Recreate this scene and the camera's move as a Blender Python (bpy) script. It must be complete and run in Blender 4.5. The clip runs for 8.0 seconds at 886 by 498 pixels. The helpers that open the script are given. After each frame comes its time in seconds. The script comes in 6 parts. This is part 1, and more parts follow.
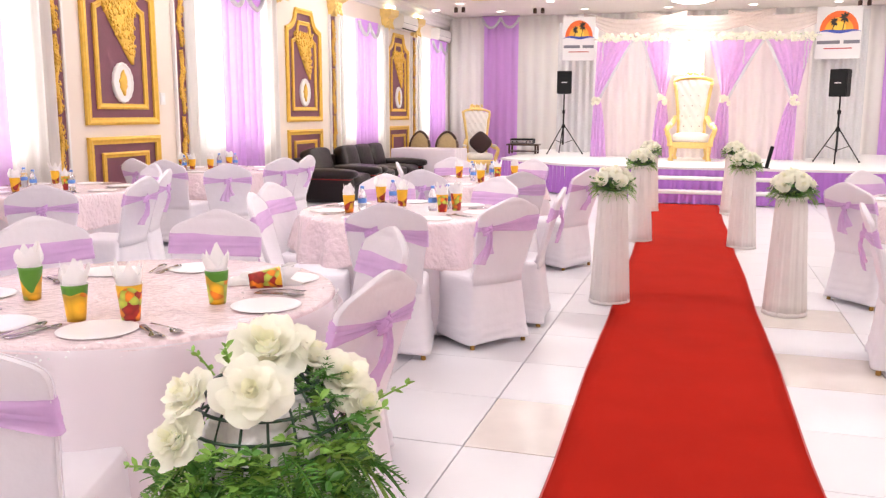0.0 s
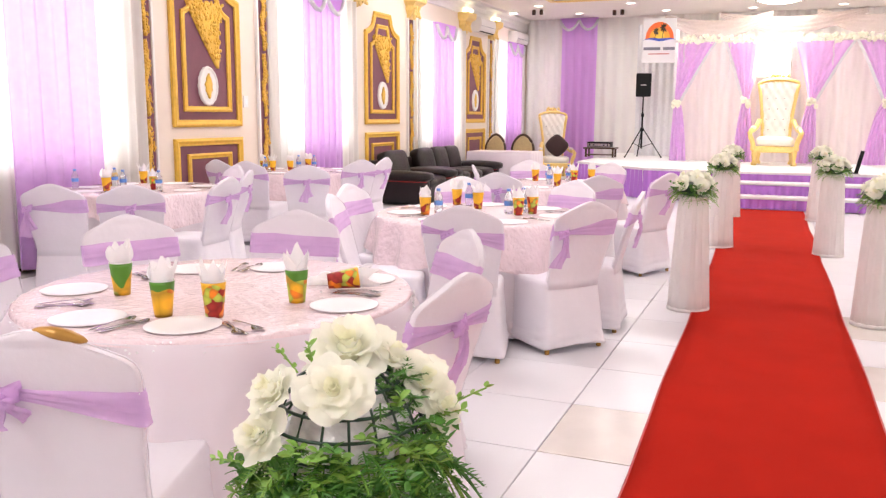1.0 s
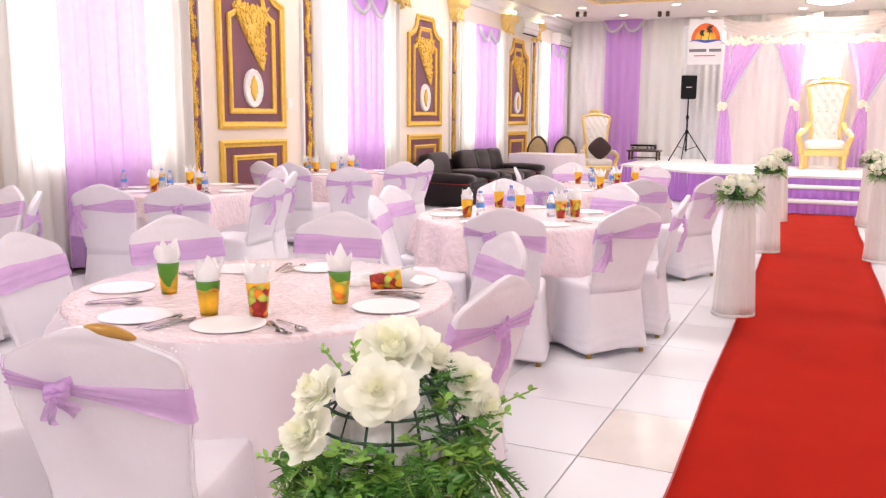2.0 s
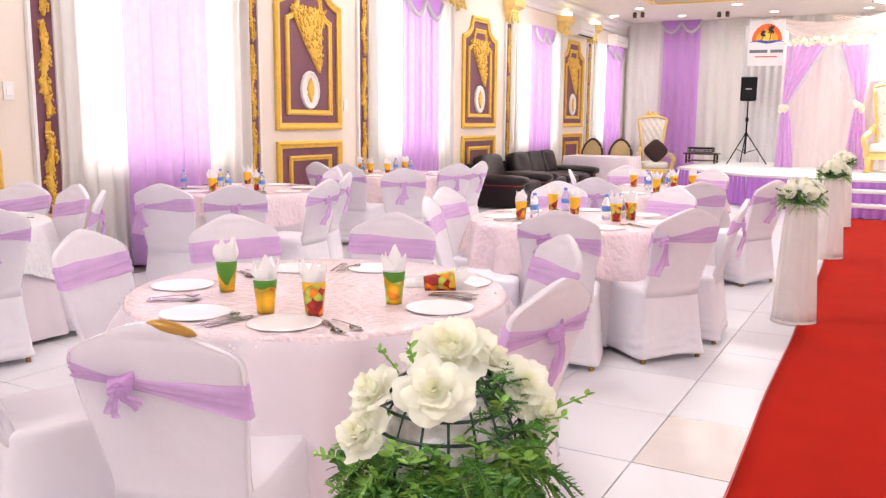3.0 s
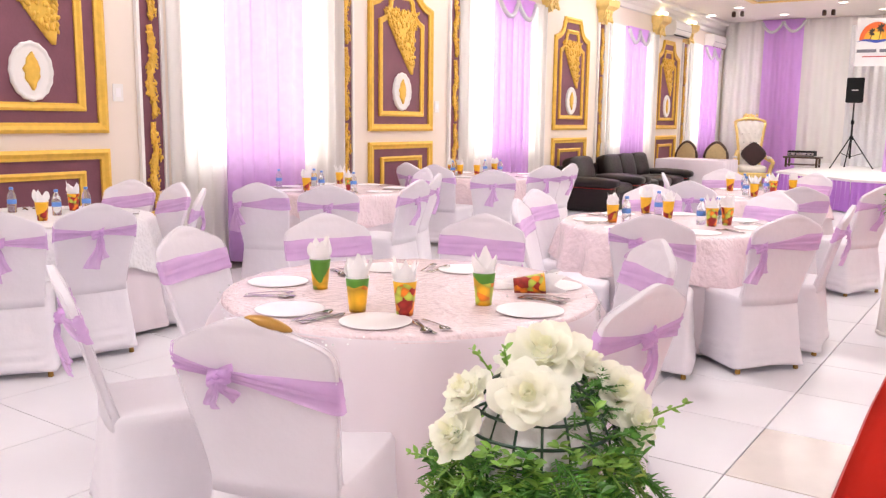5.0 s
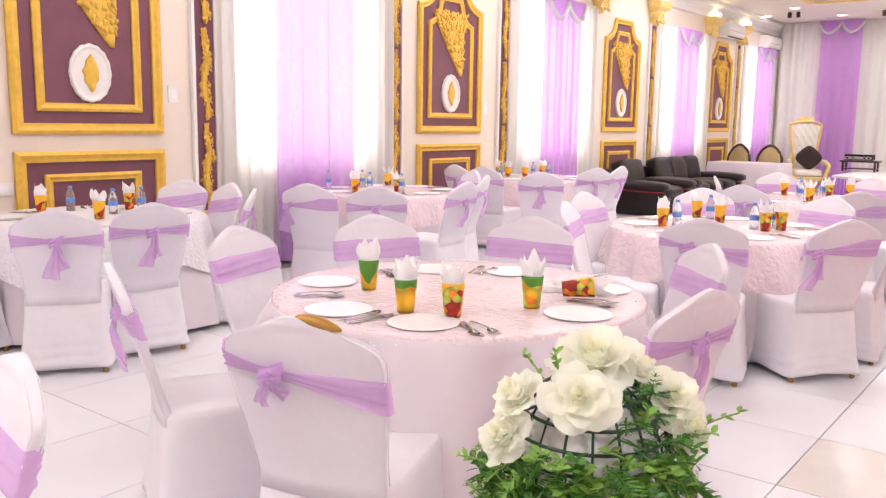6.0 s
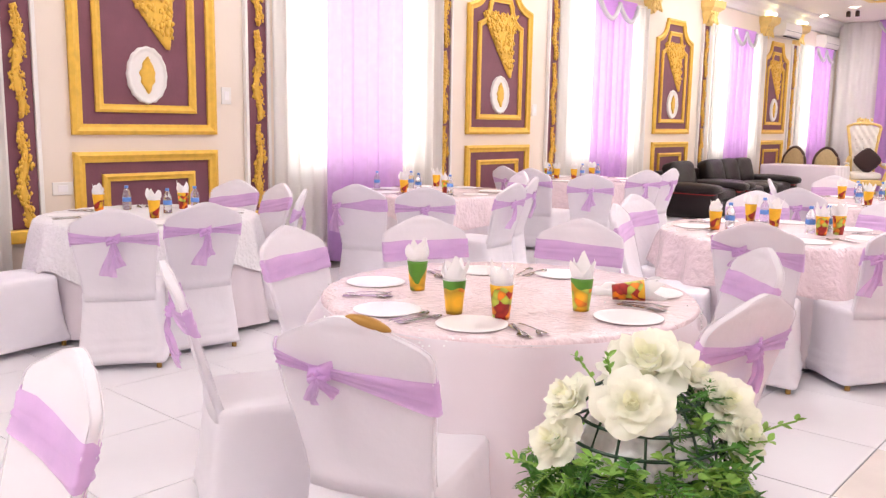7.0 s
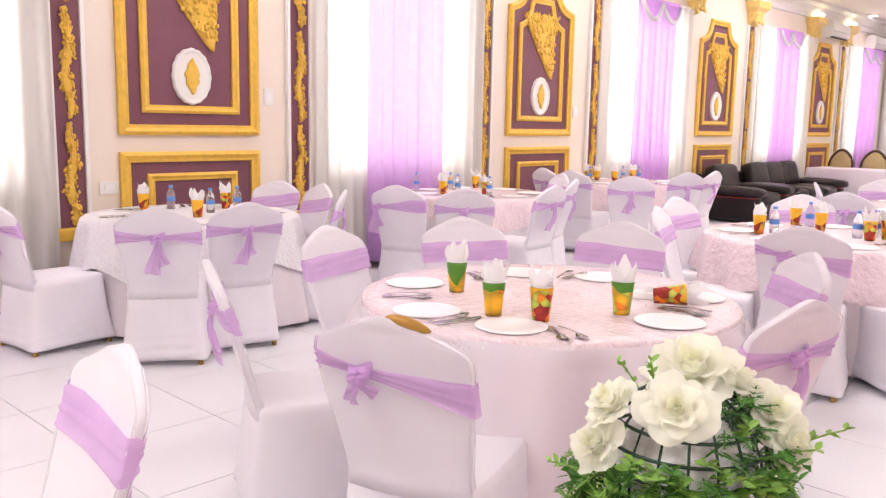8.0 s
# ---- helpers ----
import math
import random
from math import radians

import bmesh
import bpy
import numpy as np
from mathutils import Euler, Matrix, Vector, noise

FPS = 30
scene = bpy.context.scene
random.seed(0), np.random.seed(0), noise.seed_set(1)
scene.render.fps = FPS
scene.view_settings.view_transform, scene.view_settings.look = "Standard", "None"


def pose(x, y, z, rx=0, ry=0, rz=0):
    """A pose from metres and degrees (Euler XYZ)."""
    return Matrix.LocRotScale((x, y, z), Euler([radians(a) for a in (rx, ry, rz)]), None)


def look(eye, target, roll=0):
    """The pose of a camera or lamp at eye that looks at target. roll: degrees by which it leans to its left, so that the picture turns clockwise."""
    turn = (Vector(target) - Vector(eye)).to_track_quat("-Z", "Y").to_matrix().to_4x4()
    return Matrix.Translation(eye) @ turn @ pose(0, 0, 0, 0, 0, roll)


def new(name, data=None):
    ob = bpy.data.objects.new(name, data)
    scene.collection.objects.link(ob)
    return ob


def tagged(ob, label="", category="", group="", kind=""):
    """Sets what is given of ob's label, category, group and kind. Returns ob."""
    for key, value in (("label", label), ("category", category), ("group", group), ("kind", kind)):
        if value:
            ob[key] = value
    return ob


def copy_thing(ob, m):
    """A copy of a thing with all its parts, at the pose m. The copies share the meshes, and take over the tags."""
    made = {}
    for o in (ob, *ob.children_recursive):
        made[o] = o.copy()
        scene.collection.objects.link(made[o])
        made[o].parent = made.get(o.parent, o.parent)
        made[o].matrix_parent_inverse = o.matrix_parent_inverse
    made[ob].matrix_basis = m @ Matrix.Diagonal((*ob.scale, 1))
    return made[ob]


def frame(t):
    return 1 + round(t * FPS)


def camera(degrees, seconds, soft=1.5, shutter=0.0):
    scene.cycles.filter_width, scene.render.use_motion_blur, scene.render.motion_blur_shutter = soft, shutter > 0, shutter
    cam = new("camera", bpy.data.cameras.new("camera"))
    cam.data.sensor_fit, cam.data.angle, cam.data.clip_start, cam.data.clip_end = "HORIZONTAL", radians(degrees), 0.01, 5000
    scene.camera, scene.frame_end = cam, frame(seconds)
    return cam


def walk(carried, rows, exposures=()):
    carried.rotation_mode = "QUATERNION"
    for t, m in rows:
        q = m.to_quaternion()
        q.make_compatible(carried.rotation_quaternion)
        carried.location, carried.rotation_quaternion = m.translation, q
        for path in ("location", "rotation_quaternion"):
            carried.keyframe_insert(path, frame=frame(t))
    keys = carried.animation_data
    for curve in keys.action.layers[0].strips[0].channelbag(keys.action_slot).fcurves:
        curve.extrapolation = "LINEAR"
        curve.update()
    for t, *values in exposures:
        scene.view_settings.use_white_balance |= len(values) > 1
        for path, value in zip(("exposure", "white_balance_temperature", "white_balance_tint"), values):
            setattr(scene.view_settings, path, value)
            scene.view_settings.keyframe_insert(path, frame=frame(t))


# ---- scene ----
EXPOSURE = 0.14
cam = camera(55.82, 8.0, soft=1.3)
walk(cam, [
    (0.0, pose(-0.0336, 0.1315, 1.45, 80.791, -0.191, 17.238)),
    (0.5, pose(-0.0374, 0.1304, 1.45, 80.855, -0.240, 18.893)),
    (1.0, pose(-0.0452, 0.1279, 1.45, 80.959, -0.278, 22.351)),
    (1.5, pose(-0.0485, 0.1267, 1.45, 81.035, -0.314, 23.841)),
    (3.0, pose(-0.0593, 0.1221, 1.45, 81.177, -0.499, 28.808)),
    (3.5, pose(-0.0632, 0.1201, 1.45, 81.213, -0.536, 30.665)),
    (4.0, pose(-0.0672, 0.1179, 1.45, 81.231, -0.585, 32.557)),
    (5.5, pose(-0.0744, 0.1135, 1.45, 81.245, -0.723, 36.158)),
    (6.0, pose(-0.0782, 0.1109, 1.45, 81.307, -0.817, 38.081)),
    (6.5, pose(-0.0816, 0.1084, 1.45, 81.335, -0.879, 39.859)),
    (7.0, pose(-0.0844, 0.1063, 1.45, 81.345, -0.879, 41.338)),
    (7.5, pose(-0.0867, 0.1044, 1.45, 81.385, -0.970, 42.614)),
    (8.0, pose(-0.0892, 0.1022, 1.45, 81.396, -1.046, 44.004)),
], [(0.0, EXPOSURE), (8.0, EXPOSURE)])
WIN_WATTS, DAY_GLOW, LAMP_WATTS = 47, 1.5, 55

# ---------- light ----------
world = bpy.data.worlds.new("sky")
scene.world = world
world.use_nodes = True
wn = world.node_tree
sky = wn.nodes.new("ShaderNodeTexSky")
sky.sky_type = 'NISHITA'
sky.sun_disc = False
sky.sun_elevation = radians(50)
sky.sun_rotation = radians(250)
wn.nodes["Background"].inputs["Strength"].default_value = 0.12
wn.links.new(sky.outputs[0], wn.nodes["Background"].inputs["Color"])

WALL_X, BACK_Y, CEIL = -6.6, 21.7, 3.88
WINDOWS = [(-4.4, -2.0), (0.25, 2.60), (5.00, 7.36), (9.82, 12.25), (14.55, 17.0), (19.0, 21.3)]


def area_lamp(name, m, sx, sy, watts, colour):
    data = bpy.data.lights.new(name, 'AREA')
    data.shape, data.size, data.size_y = 'RECTANGLE', sx, sy
    data.energy, data.color = watts, colour
    ob = new(name, data)
    ob.matrix_world = m
    return ob


# daylight standing in the window openings, behind the curtains
for a, b in WINDOWS[1:]:
    area_lamp("window_daylight", pose(WALL_X - 0.28, (a + b) / 2, 2.1, 0, -90, 0), 2.1, b - a - 0.5, WIN_WATTS, (1.0, 0.98, 0.95))

# ---------- materials ----------


def mat(name, colour, rough=0.6, metal=0.0, vary=0.08, scale=6.0, bump=0.15, bscale=80.0, sheen=0.0, trans=0.0, stretch=(1, 1, 1), island=0.0, spec=0.5, coat=0.0, bdist=0.004):
    m = bpy.data.materials.new(name)
    m.use_nodes = True
    nt = m.node_tree
    b = nt.nodes["Principled BSDF"]
    N, L = nt.nodes.new, nt.links.new
    tc = N("ShaderNodeTexCoord")
    mp = N("ShaderNodeMapping")
    mp.inputs["Scale"].default_value = stretch
    L(tc.outputs["Object"], mp.inputs[0])
    n1 = N("ShaderNodeTexNoise")
    n1.inputs["Scale"].default_value = scale
    n1.inputs["Detail"].default_value = 6
    L(mp.outputs[0], n1.inputs["Vector"])
    ramp = N("ShaderNodeMixRGB")
    lo = [max(0, c * (1 - vary)) for c in colour]
    hi = [min(1, c * (1 + vary)) for c in colour]
    ramp.inputs[1].default_value = (*lo, 1)
    ramp.inputs[2].default_value = (*hi, 1)
    L(n1.outputs[0], ramp.inputs[0])
    out = ramp.outputs[0]
    if island:
        oi = N("ShaderNodeObjectInfo")
        hv = N("ShaderNodeHueSaturation")
        mr = N("ShaderNodeMapRange")
        mr.inputs[3].default_value, mr.inputs[4].default_value = 1 - island, 1 + island * 0.4
        L(oi.outputs["Random"], mr.inputs[0])
        L(mr.outputs[0], hv.inputs["Value"])
        L(out, hv.inputs["Color"])
        out = hv.outputs[0]
    L(out, b.inputs["Base Color"])
    b.inputs["Roughness"].default_value = rough
    b.inputs["Metallic"].default_value = metal
    b.inputs["Specular IOR Level"].default_value = spec
    b.inputs["Coat Weight"].default_value = coat
    if sheen:
        b.inputs["Sheen Weight"].default_value = sheen
    if bump:
        n2 = N("ShaderNodeTexNoise")
        n2.inputs["Scale"].default_value = bscale
        n2.inputs["Detail"].default_value = 4
        L(mp.outputs[0], n2.inputs["Vector"])
        bp = N("ShaderNodeBump")
        bp.inputs["Strength"].default_value = bump
        bp.inputs["Distance"].default_value = bdist
        L(n2.outputs[0], bp.inputs["Height"])
        L(bp.outputs[0], b.inputs["Normal"])
    if trans:
        tr = N("ShaderNodeBsdfTranslucent")
        L(out, tr.inputs[0])
        mx = N("ShaderNodeMixShader")
        mx.inputs[0].default_value = trans
        L(b.outputs[0], mx.inputs[1])
        L(tr.outputs[0], mx.inputs[2])
        L(mx.outputs[0], nt.nodes["Material Output"].inputs[0])
    return m


def glow(name, colour, strength):
    m = bpy.data.materials.new(name)
    m.use_nodes = True
    nt = m.node_tree
    e = nt.nodes.new("ShaderNodeEmission")
    e.inputs[0].default_value, e.inputs[1].default_value = (*colour, 1), strength
    nt.links.new(e.outputs[0], nt.nodes["Material Output"].inputs[0])
    return m


def sheer(name, colour, clear):
    """Thin organza: part of the light passes straight through."""
    m = mat(name, colour, rough=0.7, vary=0.12, scale=14, bump=0.3, bscale=60, trans=0.45, sheen=0.3)
    nt = m.node_tree
    last = nt.nodes["Material Output"].inputs[0].links[0].from_socket
    t = nt.nodes.new("ShaderNodeBsdfTransparent")
    mx = nt.nodes.new("ShaderNodeMixShader")
    mx.inputs[0].default_value = clear
    nt.links.new(last, mx.inputs[1])
    nt.links.new(t.outputs[0], mx.inputs[2])
    nt.links.new(mx.outputs[0], nt.nodes["Material Output"].inputs[0])
    return m


M_PAINT = mat("cream_paint", (0.82, 0.72, 0.63), 0.55, vary=0.05, scale=2, bump=0.08, bscale=140)
M_WHITE = mat("white_paint", (0.83, 0.80, 0.78), 0.5, vary=0.03, bump=0.06)
M_CEIL = mat("ceiling_paint", (0.86, 0.79, 0.735), 0.7, vary=0.03, scale=1.5, bump=0.05)
M_PURPLE = mat("plum_paint", (0.19, 0.065, 0.095), 0.55, vary=0.2, scale=5, bump=0.3, bscale=40)
M_GOLD = mat("gold_paint", (0.78, 0.48, 0.07), 0.42, metal=0.12, vary=0.22, scale=18, bump=0.3, bscale=60)
M_GOLDL = mat("bright_gold_paint", (0.85, 0.62, 0.22), 0.38, metal=0.3, vary=0.18, scale=20, bump=0.25, bscale=60)
M_TILE = mat("glazed_tile", (0.735, 0.715, 0.75), 0.32, vary=0.04, scale=3, bump=0.03, bscale=30, island=0.05)
M_TILED = mat("worn_tile", (0.70, 0.64, 0.60), 0.25, vary=0.12, scale=5, bump=0.05, bscale=40)
M_GROUT = mat("tile_grout", (0.42, 0.39, 0.38), 0.9, vary=0.25, scale=30)
M_CARPET = mat("red_carpet", (0.415, 0.017, 0.009), 0.95, vary=0.16, scale=3, bump=0.6, bscale=420, spec=0.04)
M_COVER = mat("chair_cover_cloth", (0.855, 0.815, 0.87), 0.70, island=0.05, vary=0.05, scale=5, bump=0.35, bscale=13, sheen=0.15, trans=0.08, spec=0.25, bdist=0.012)
M_CLOTH = mat("white_satin", (0.72, 0.645, 0.69), 0.28, vary=0.05, scale=4, bump=0.2, bscale=30, sheen=0.1, spec=0.5)
M_PINK = mat("pink_crinkled_cloth", (0.83, 0.68, 0.71), 0.24, vary=0.10, scale=10, bump=1.0, bscale=24, spec=0.9, bdist=0.016, stretch=(1, 1.7, 1))
M_LACE = mat("white_lace_cloth", (0.80, 0.775, 0.80), 0.5, vary=0.10, scale=40, bump=1.0, bscale=46, spec=0.4, bdist=0.014)
M_SASH = sheer("lilac_organza", (0.86, 0.58, 0.96), 0.22)
M_VOILEP = sheer("lilac_voile", (0.82, 0.50, 0.92), 0.12)
M_TISSUE = mat("tissue_paper", (0.90, 0.88, 0.90), 0.6, vary=0.03, bump=0.6, bscale=90, trans=0.15, spec=0.3)
M_CURT = mat("white_curtain", (0.80, 0.78, 0.77), 0.8, vary=0.05, scale=3, bump=0.2, trans=0.5, stretch=(1, 1, 0.1))
M_CURTP = mat("lilac_curtain", (0.77, 0.44, 0.90), 0.7, vary=0.12, scale=4, bump=0.2, trans=0.5, stretch=(1, 1, 0.1), sheen=0.2)
M_CURTB = mat("heavy_white_curtain", (0.82, 0.79, 0.77), 0.8, vary=0.05, scale=3, bump=0.2, trans=0.12, stretch=(1, 1, 0.1))
M_CURTW = sheer("lilac_voile", (0.73, 0.41, 0.86), 0.24)
M_SWAG = mat("silver_fringe", (0.66, 0.66, 0.70), 0.3, metal=0.5, vary=0.25, scale=60, bump=1.0, bscale=140)
M_BLACKL = mat("black_leather", (0.010, 0.005, 0.005), 0.36, vary=0.3, scale=12, bump=0.4, bscale=160, spec=0.35)
M_REDP = mat("red_piping", (0.45, 0.02, 0.02), 0.4)
M_BLACK = mat("black_plastic", (0.008, 0.008, 0.009), 0.55, vary=0.2, bump=0.3, bscale=300, spec=0.2)
M_STEEL = mat("steel", (0.40, 0.39, 0.39), 0.20, metal=1.0, vary=0.1, bump=0.02)
M_CHINA = mat("white_china", (0.88, 0.85, 0.87), 0.32, vary=0.02, bump=0.0, spec=0.45)
M_PAPER = mat("paper_napkin", (0.93, 0.915, 0.92), 0.9, vary=0.03, bump=0.3, bscale=40, trans=0.25, spec=0.1)
M_LEAF = mat("plastic_leaf", (0.085, 0.25, 0.038), 0.40, vary=0.6, scale=26, bump=0.2, bscale=60, trans=0.2)
M_LEAFL = mat("light_leaf", (0.25, 0.46, 0.085), 0.42, vary=0.5, scale=30, bump=0.2, bscale=60, trans=0.25)
M_WIRE = mat("green_wire", (0.012, 0.045, 0.022), 0.35, vary=0.2)
M_PETAL = mat("ivory_silk_petal", (0.985, 0.98, 0.87), 0.65, vary=0.02, scale=20, bump=0.35, bscale=60, trans=0.42, sheen=0.3, spec=0.2)
M_HEART = mat("pale_yellow_petal", (0.98, 0.965, 0.77), 0.65, vary=0.04, scale=20, bump=0.35, bscale=60, trans=0.34, sheen=0.3, spec=0.2)
M_ROSE = [M_PETAL, M_HEART]
M_PILLAR = mat("draped_voile", (0.83, 0.775, 0.755), 0.7, vary=0.08, scale=5, bump=0.2, trans=0.15, sheen=0.1)
M_WOOD = mat("brass_wood", (0.42, 0.22, 0.04), 0.35, metal=0.2, vary=0.3, scale=20)
M_DWOOD = mat("dark_wood", (0.07, 0.035, 0.02), 0.4, vary=0.4, scale=12, stretch=(1, 1, 6))
M_TAN = mat("tan_velvet", (0.48, 0.36, 0.18), 0.8, vary=0.2, scale=30, sheen=0.3)
M_CREAM = mat("cream_leather", (0.84, 0.79, 0.74), 0.4, vary=0.04, bump=0.2)
M_PILLOW = mat("maroon_cushion", (0.035, 0.012, 0.012), 0.8, vary=0.3, scale=30, sheen=0.2)
M_STAGE = mat("white_stage_floor", (0.82, 0.80, 0.80), 0.35, vary=0.04, scale=2)
M_SKIRT = mat("purple_skirt", (0.42, 0.16, 0.58), 0.5, vary=0.25, scale=7, bump=0.4, bscale=20, stretch=(1, 1, 0.15), sheen=0.3)
M_BLUE = mat("blue_label", (0.12, 0.28, 0.70), 0.4, vary=0.3, scale=60, bump=0)
M_WATER = bpy.data.materials.new("clear_bottle")
M_WATER.use_nodes = True
_b = M_WATER.node_tree.nodes["Principled BSDF"]
_b.inputs["Base Color"].default_value = (0.93, 0.97, 1, 1)
_b.inputs["Roughness"].default_value = 0.06
_b.inputs["Transmission Weight"].default_value = 0.85
_b.inputs["IOR"].default_value = 1.2
M_SEQ = mat("silver_sequins", (0.92, 0.92, 0.94), 0.3, metal=0.3, vary=0.3, scale=200, bump=1.0, bscale=300)
M_BANNER = mat("banner_vinyl", (0.74, 0.73, 0.74), 0.5, vary=0.02, bump=0)
M_ORANGE = mat("print_orange", (0.80, 0.13, 0.012), 0.5, vary=0.35, scale=2.5, bump=0)
M_HALO = mat("print_amber", (0.90, 0.36, 0.02), 0.5, vary=0.3, scale=5, bump=0)
M_SUN = mat("print_yellow", (0.90, 0.55, 0.05), 0.5, vary=0.2, bump=0)
M_PALM = mat("print_dark", (0.03, 0.02, 0.01), 0.5, bump=0)
M_SEA = mat("print_blue", (0.03, 0.07, 0.40), 0.5, bump=0)
M_GREYP = mat("print_grey", (0.16, 0.16, 0.20), 0.5, bump=0)
M_PEACH = sheer("peach_organza", (0.84, 0.70, 0.64), 0.45)
M_LAMP = glow("lamp_glow", (1.0, 0.93, 0.80), 14)
M_BOWL = glow("bowl_glow", (1.0, 0.90, 0.55), 5)
M_GLARE = glow("floodlight_glow", (1.0, 0.90, 0.62), 22)
M_DAY = glow("bright_outdoors", (1.0, 0.99, 0.97), DAY_GLOW)

# ---------- mesh helpers ----------


def smooth(bm, on=True):
    for f in bm.faces:
        f.smooth = on
    return bm


def mesh_of(name, bm, material):
    me = bpy.data.meshes.new(name)
    bm.normal_update()
    bm.to_mesh(me)
    bm.free()
    for m in (material if isinstance(material, (list, tuple)) else [material]):
        me.materials.append(m)
    return me


def part(name, bm, material, parent, label=""):
    ob = new(name, mesh_of(name, bm, material))
    ob.parent = parent
    if label:
        tagged(ob, label)
    return ob


def thing(name, label, category, group="", kind="", m=None):
    ob = new(name)
    ob.empty_display_size = 0.1
    tagged(ob, label, category, group, kind)
    if m is not None:
        ob.matrix_world = m
    return ob


def structure(name, bm, material, label="", parent=None):
    ob = part(name, bm, material, parent)
    if parent is None:
        tagged(ob, label, "", "", "structure")
    return ob


def box(bm, x0, x1, y0, y1, z0, z1, bevel=0.0, m=None, seg=2):
    r = bmesh.ops.create_cube(bm, size=1.0)
    vs = r["verts"]
    bmesh.ops.scale(bm, vec=(x1 - x0, y1 - y0, z1 - z0), verts=vs)
    bmesh.ops.translate(bm, vec=((x0 + x1) / 2, (y0 + y1) / 2, (z0 + z1) / 2), verts=vs)
    if bevel:
        es = list({e for v in vs for e in v.link_edges})
        r2 = bmesh.ops.bevel(bm, geom=es, offset=bevel, segments=seg, affect='EDGES', profile=0.5)
        vs = list(set(r2["verts"]) | {v for v in vs if v.is_valid})
    if m is not None:
        bmesh.ops.transform(bm, matrix=m, verts=vs)
    return bm


def boxed(*a, **k):
    return box(bmesh.new(), *a, **k)


def loft(bm, rings, cap0=True, cap1=True, closed=True):
    """Join rings of points (all of one length) into a skin."""
    vr = [[bm.verts.new(p) for p in r] for r in rings]
    n = len(vr[0])
    for a, b in zip(vr, vr[1:]):
        for i in range(n if closed else n - 1):
            bm.faces.new((a[i], a[(i + 1) % n], b[(i + 1) % n], b[i]))
    if cap0 and closed:
        bm.faces.new(list(reversed(vr[0])))
    if cap1 and closed:
        bm.faces.new(vr[-1])
    return bm


def lathe(bm, prof, n=24, m=None, cap0=True, cap1=True):
    rings = []
    for r, z in prof:
        ring = [Vector((r * math.cos(2 * math.pi * i / n), r * math.sin(2 * math.pi * i / n), z)) for i in range(n)]
        rings.append([m @ p for p in ring] if m is not None else ring)
    return loft(bm, rings, cap0, cap1)


def tube(bm, pts, r, n=8, taper=1.0):
    pts = [Vector(p) for p in pts]
    rings = []
    for i, p in enumerate(pts):
        d = (pts[min(i + 1, len(pts) - 1)] - pts[max(i - 1, 0)]).normalized()
        u = d.cross(Vector((0, 0, 1)) if abs(d.z) < 0.9 else Vector((1, 0, 0))).normalized()
        v = d.cross(u)
        rr = r * (1 + (taper - 1) * i / max(1, len(pts) - 1))
        rings.append([p + rr * (math.cos(a) * u + math.sin(a) * v) for a in (2 * math.pi * k / n for k in range(n))])
    return loft(bm, rings)


def sheet(bm, fn, nu, nv):
    """A skin over u, v in 0..1."""
    g = [[bm.verts.new(fn(i / nu, j / nv)) for i in range(nu + 1)] for j in range(nv + 1)]
    for j in range(nv):
        for i in range(nu):
            bm.faces.new((g[j][i], g[j][i + 1], g[j + 1][i + 1], g[j + 1][i]))
    return bm


def solid(ob, t):
    md = ob.modifiers.new("thickness", 'SOLIDIFY')
    md.thickness = t
    md.offset = 0
    return ob


def sellipse(hw, ht, n=28, e=0.45):
    pts = []
    for i in range(n):
        a = 2 * math.pi * i / n
        c, s = math.cos(a), math.sin(a)
        pts.append((hw * math.copysign(abs(c) ** e, c), ht * math.copysign(abs(s) ** e, s)))
    return pts


# ---------- structure ----------
room = boxed(-7.6, 8.0, -5.0, 22.0, -0.25, -0.02)
floor = structure("floor", room, M_GROUT, "white glazed tile floor with dark joints")

bm = boxed(-7.6, 8.0, -5.0, 22.0, CEIL + 0.45, CEIL + 0.6)
# dropped rim round a raised tray
for r in [(-7.6, -4.9, -5.0, 22.0), (4.9, 8.0, -5.0, 22.0), (-4.9, 4.9, 18.1, 22.0), (-4.9, 4.9, -5.0, -3.5)]:
    box(bm, r[0], r[1], r[2], r[3], CEIL, CEIL + 0.449)
for y0 in (3.0, 8.0, 13.0):
    box(bm, -4.9, 4.9, y0 - 0.5, y0 + 0.5, CEIL + 0.06, CEIL + 0.449)
ceiling = structure("ceiling", bm, M_CEIL, "white plaster ceiling with a raised tray")

# long wall with its windows
bm = bmesh.new()
edges = [-5.0] + [v for w in WINDOWS[1:] for v in (w[0] + 0.25, w[1] - 0.25)] + [22.0]
for a, b in zip(edges[0::2], edges[1::2]):
    box(bm, WALL_X - 0.3, WALL_X, a, b, 0, CEIL)
for a, b in WINDOWS[1:]:
    box(bm, WALL_X - 0.3, WALL_X, a + 0.25, b - 0.25, 0, 1.0)
    box(bm, WALL_X - 0.3, WALL_X, a + 0.25, b - 0.25, 3.15, CEIL)
wall_west = structure("wall_west", bm, M_PAINT, "cream painted wall with tall curtained windows")
wall_north = structure("wall_north", boxed(-7.4, 8.0, BACK_Y, BACK_Y + 0.3, 0, CEIL), M_PAINT, "cream end wall behind curtains")
wall_east = structure("wall_east", boxed(7.0, 7.3, -5.0, 22.0, 0, CEIL), M_PAINT, "cream painted side wall")
wall_south = structure("wall_south", boxed(-7.4, 7.3, -4.6, -4.3, 0, CEIL), M_PAINT, "cream painted end wall")
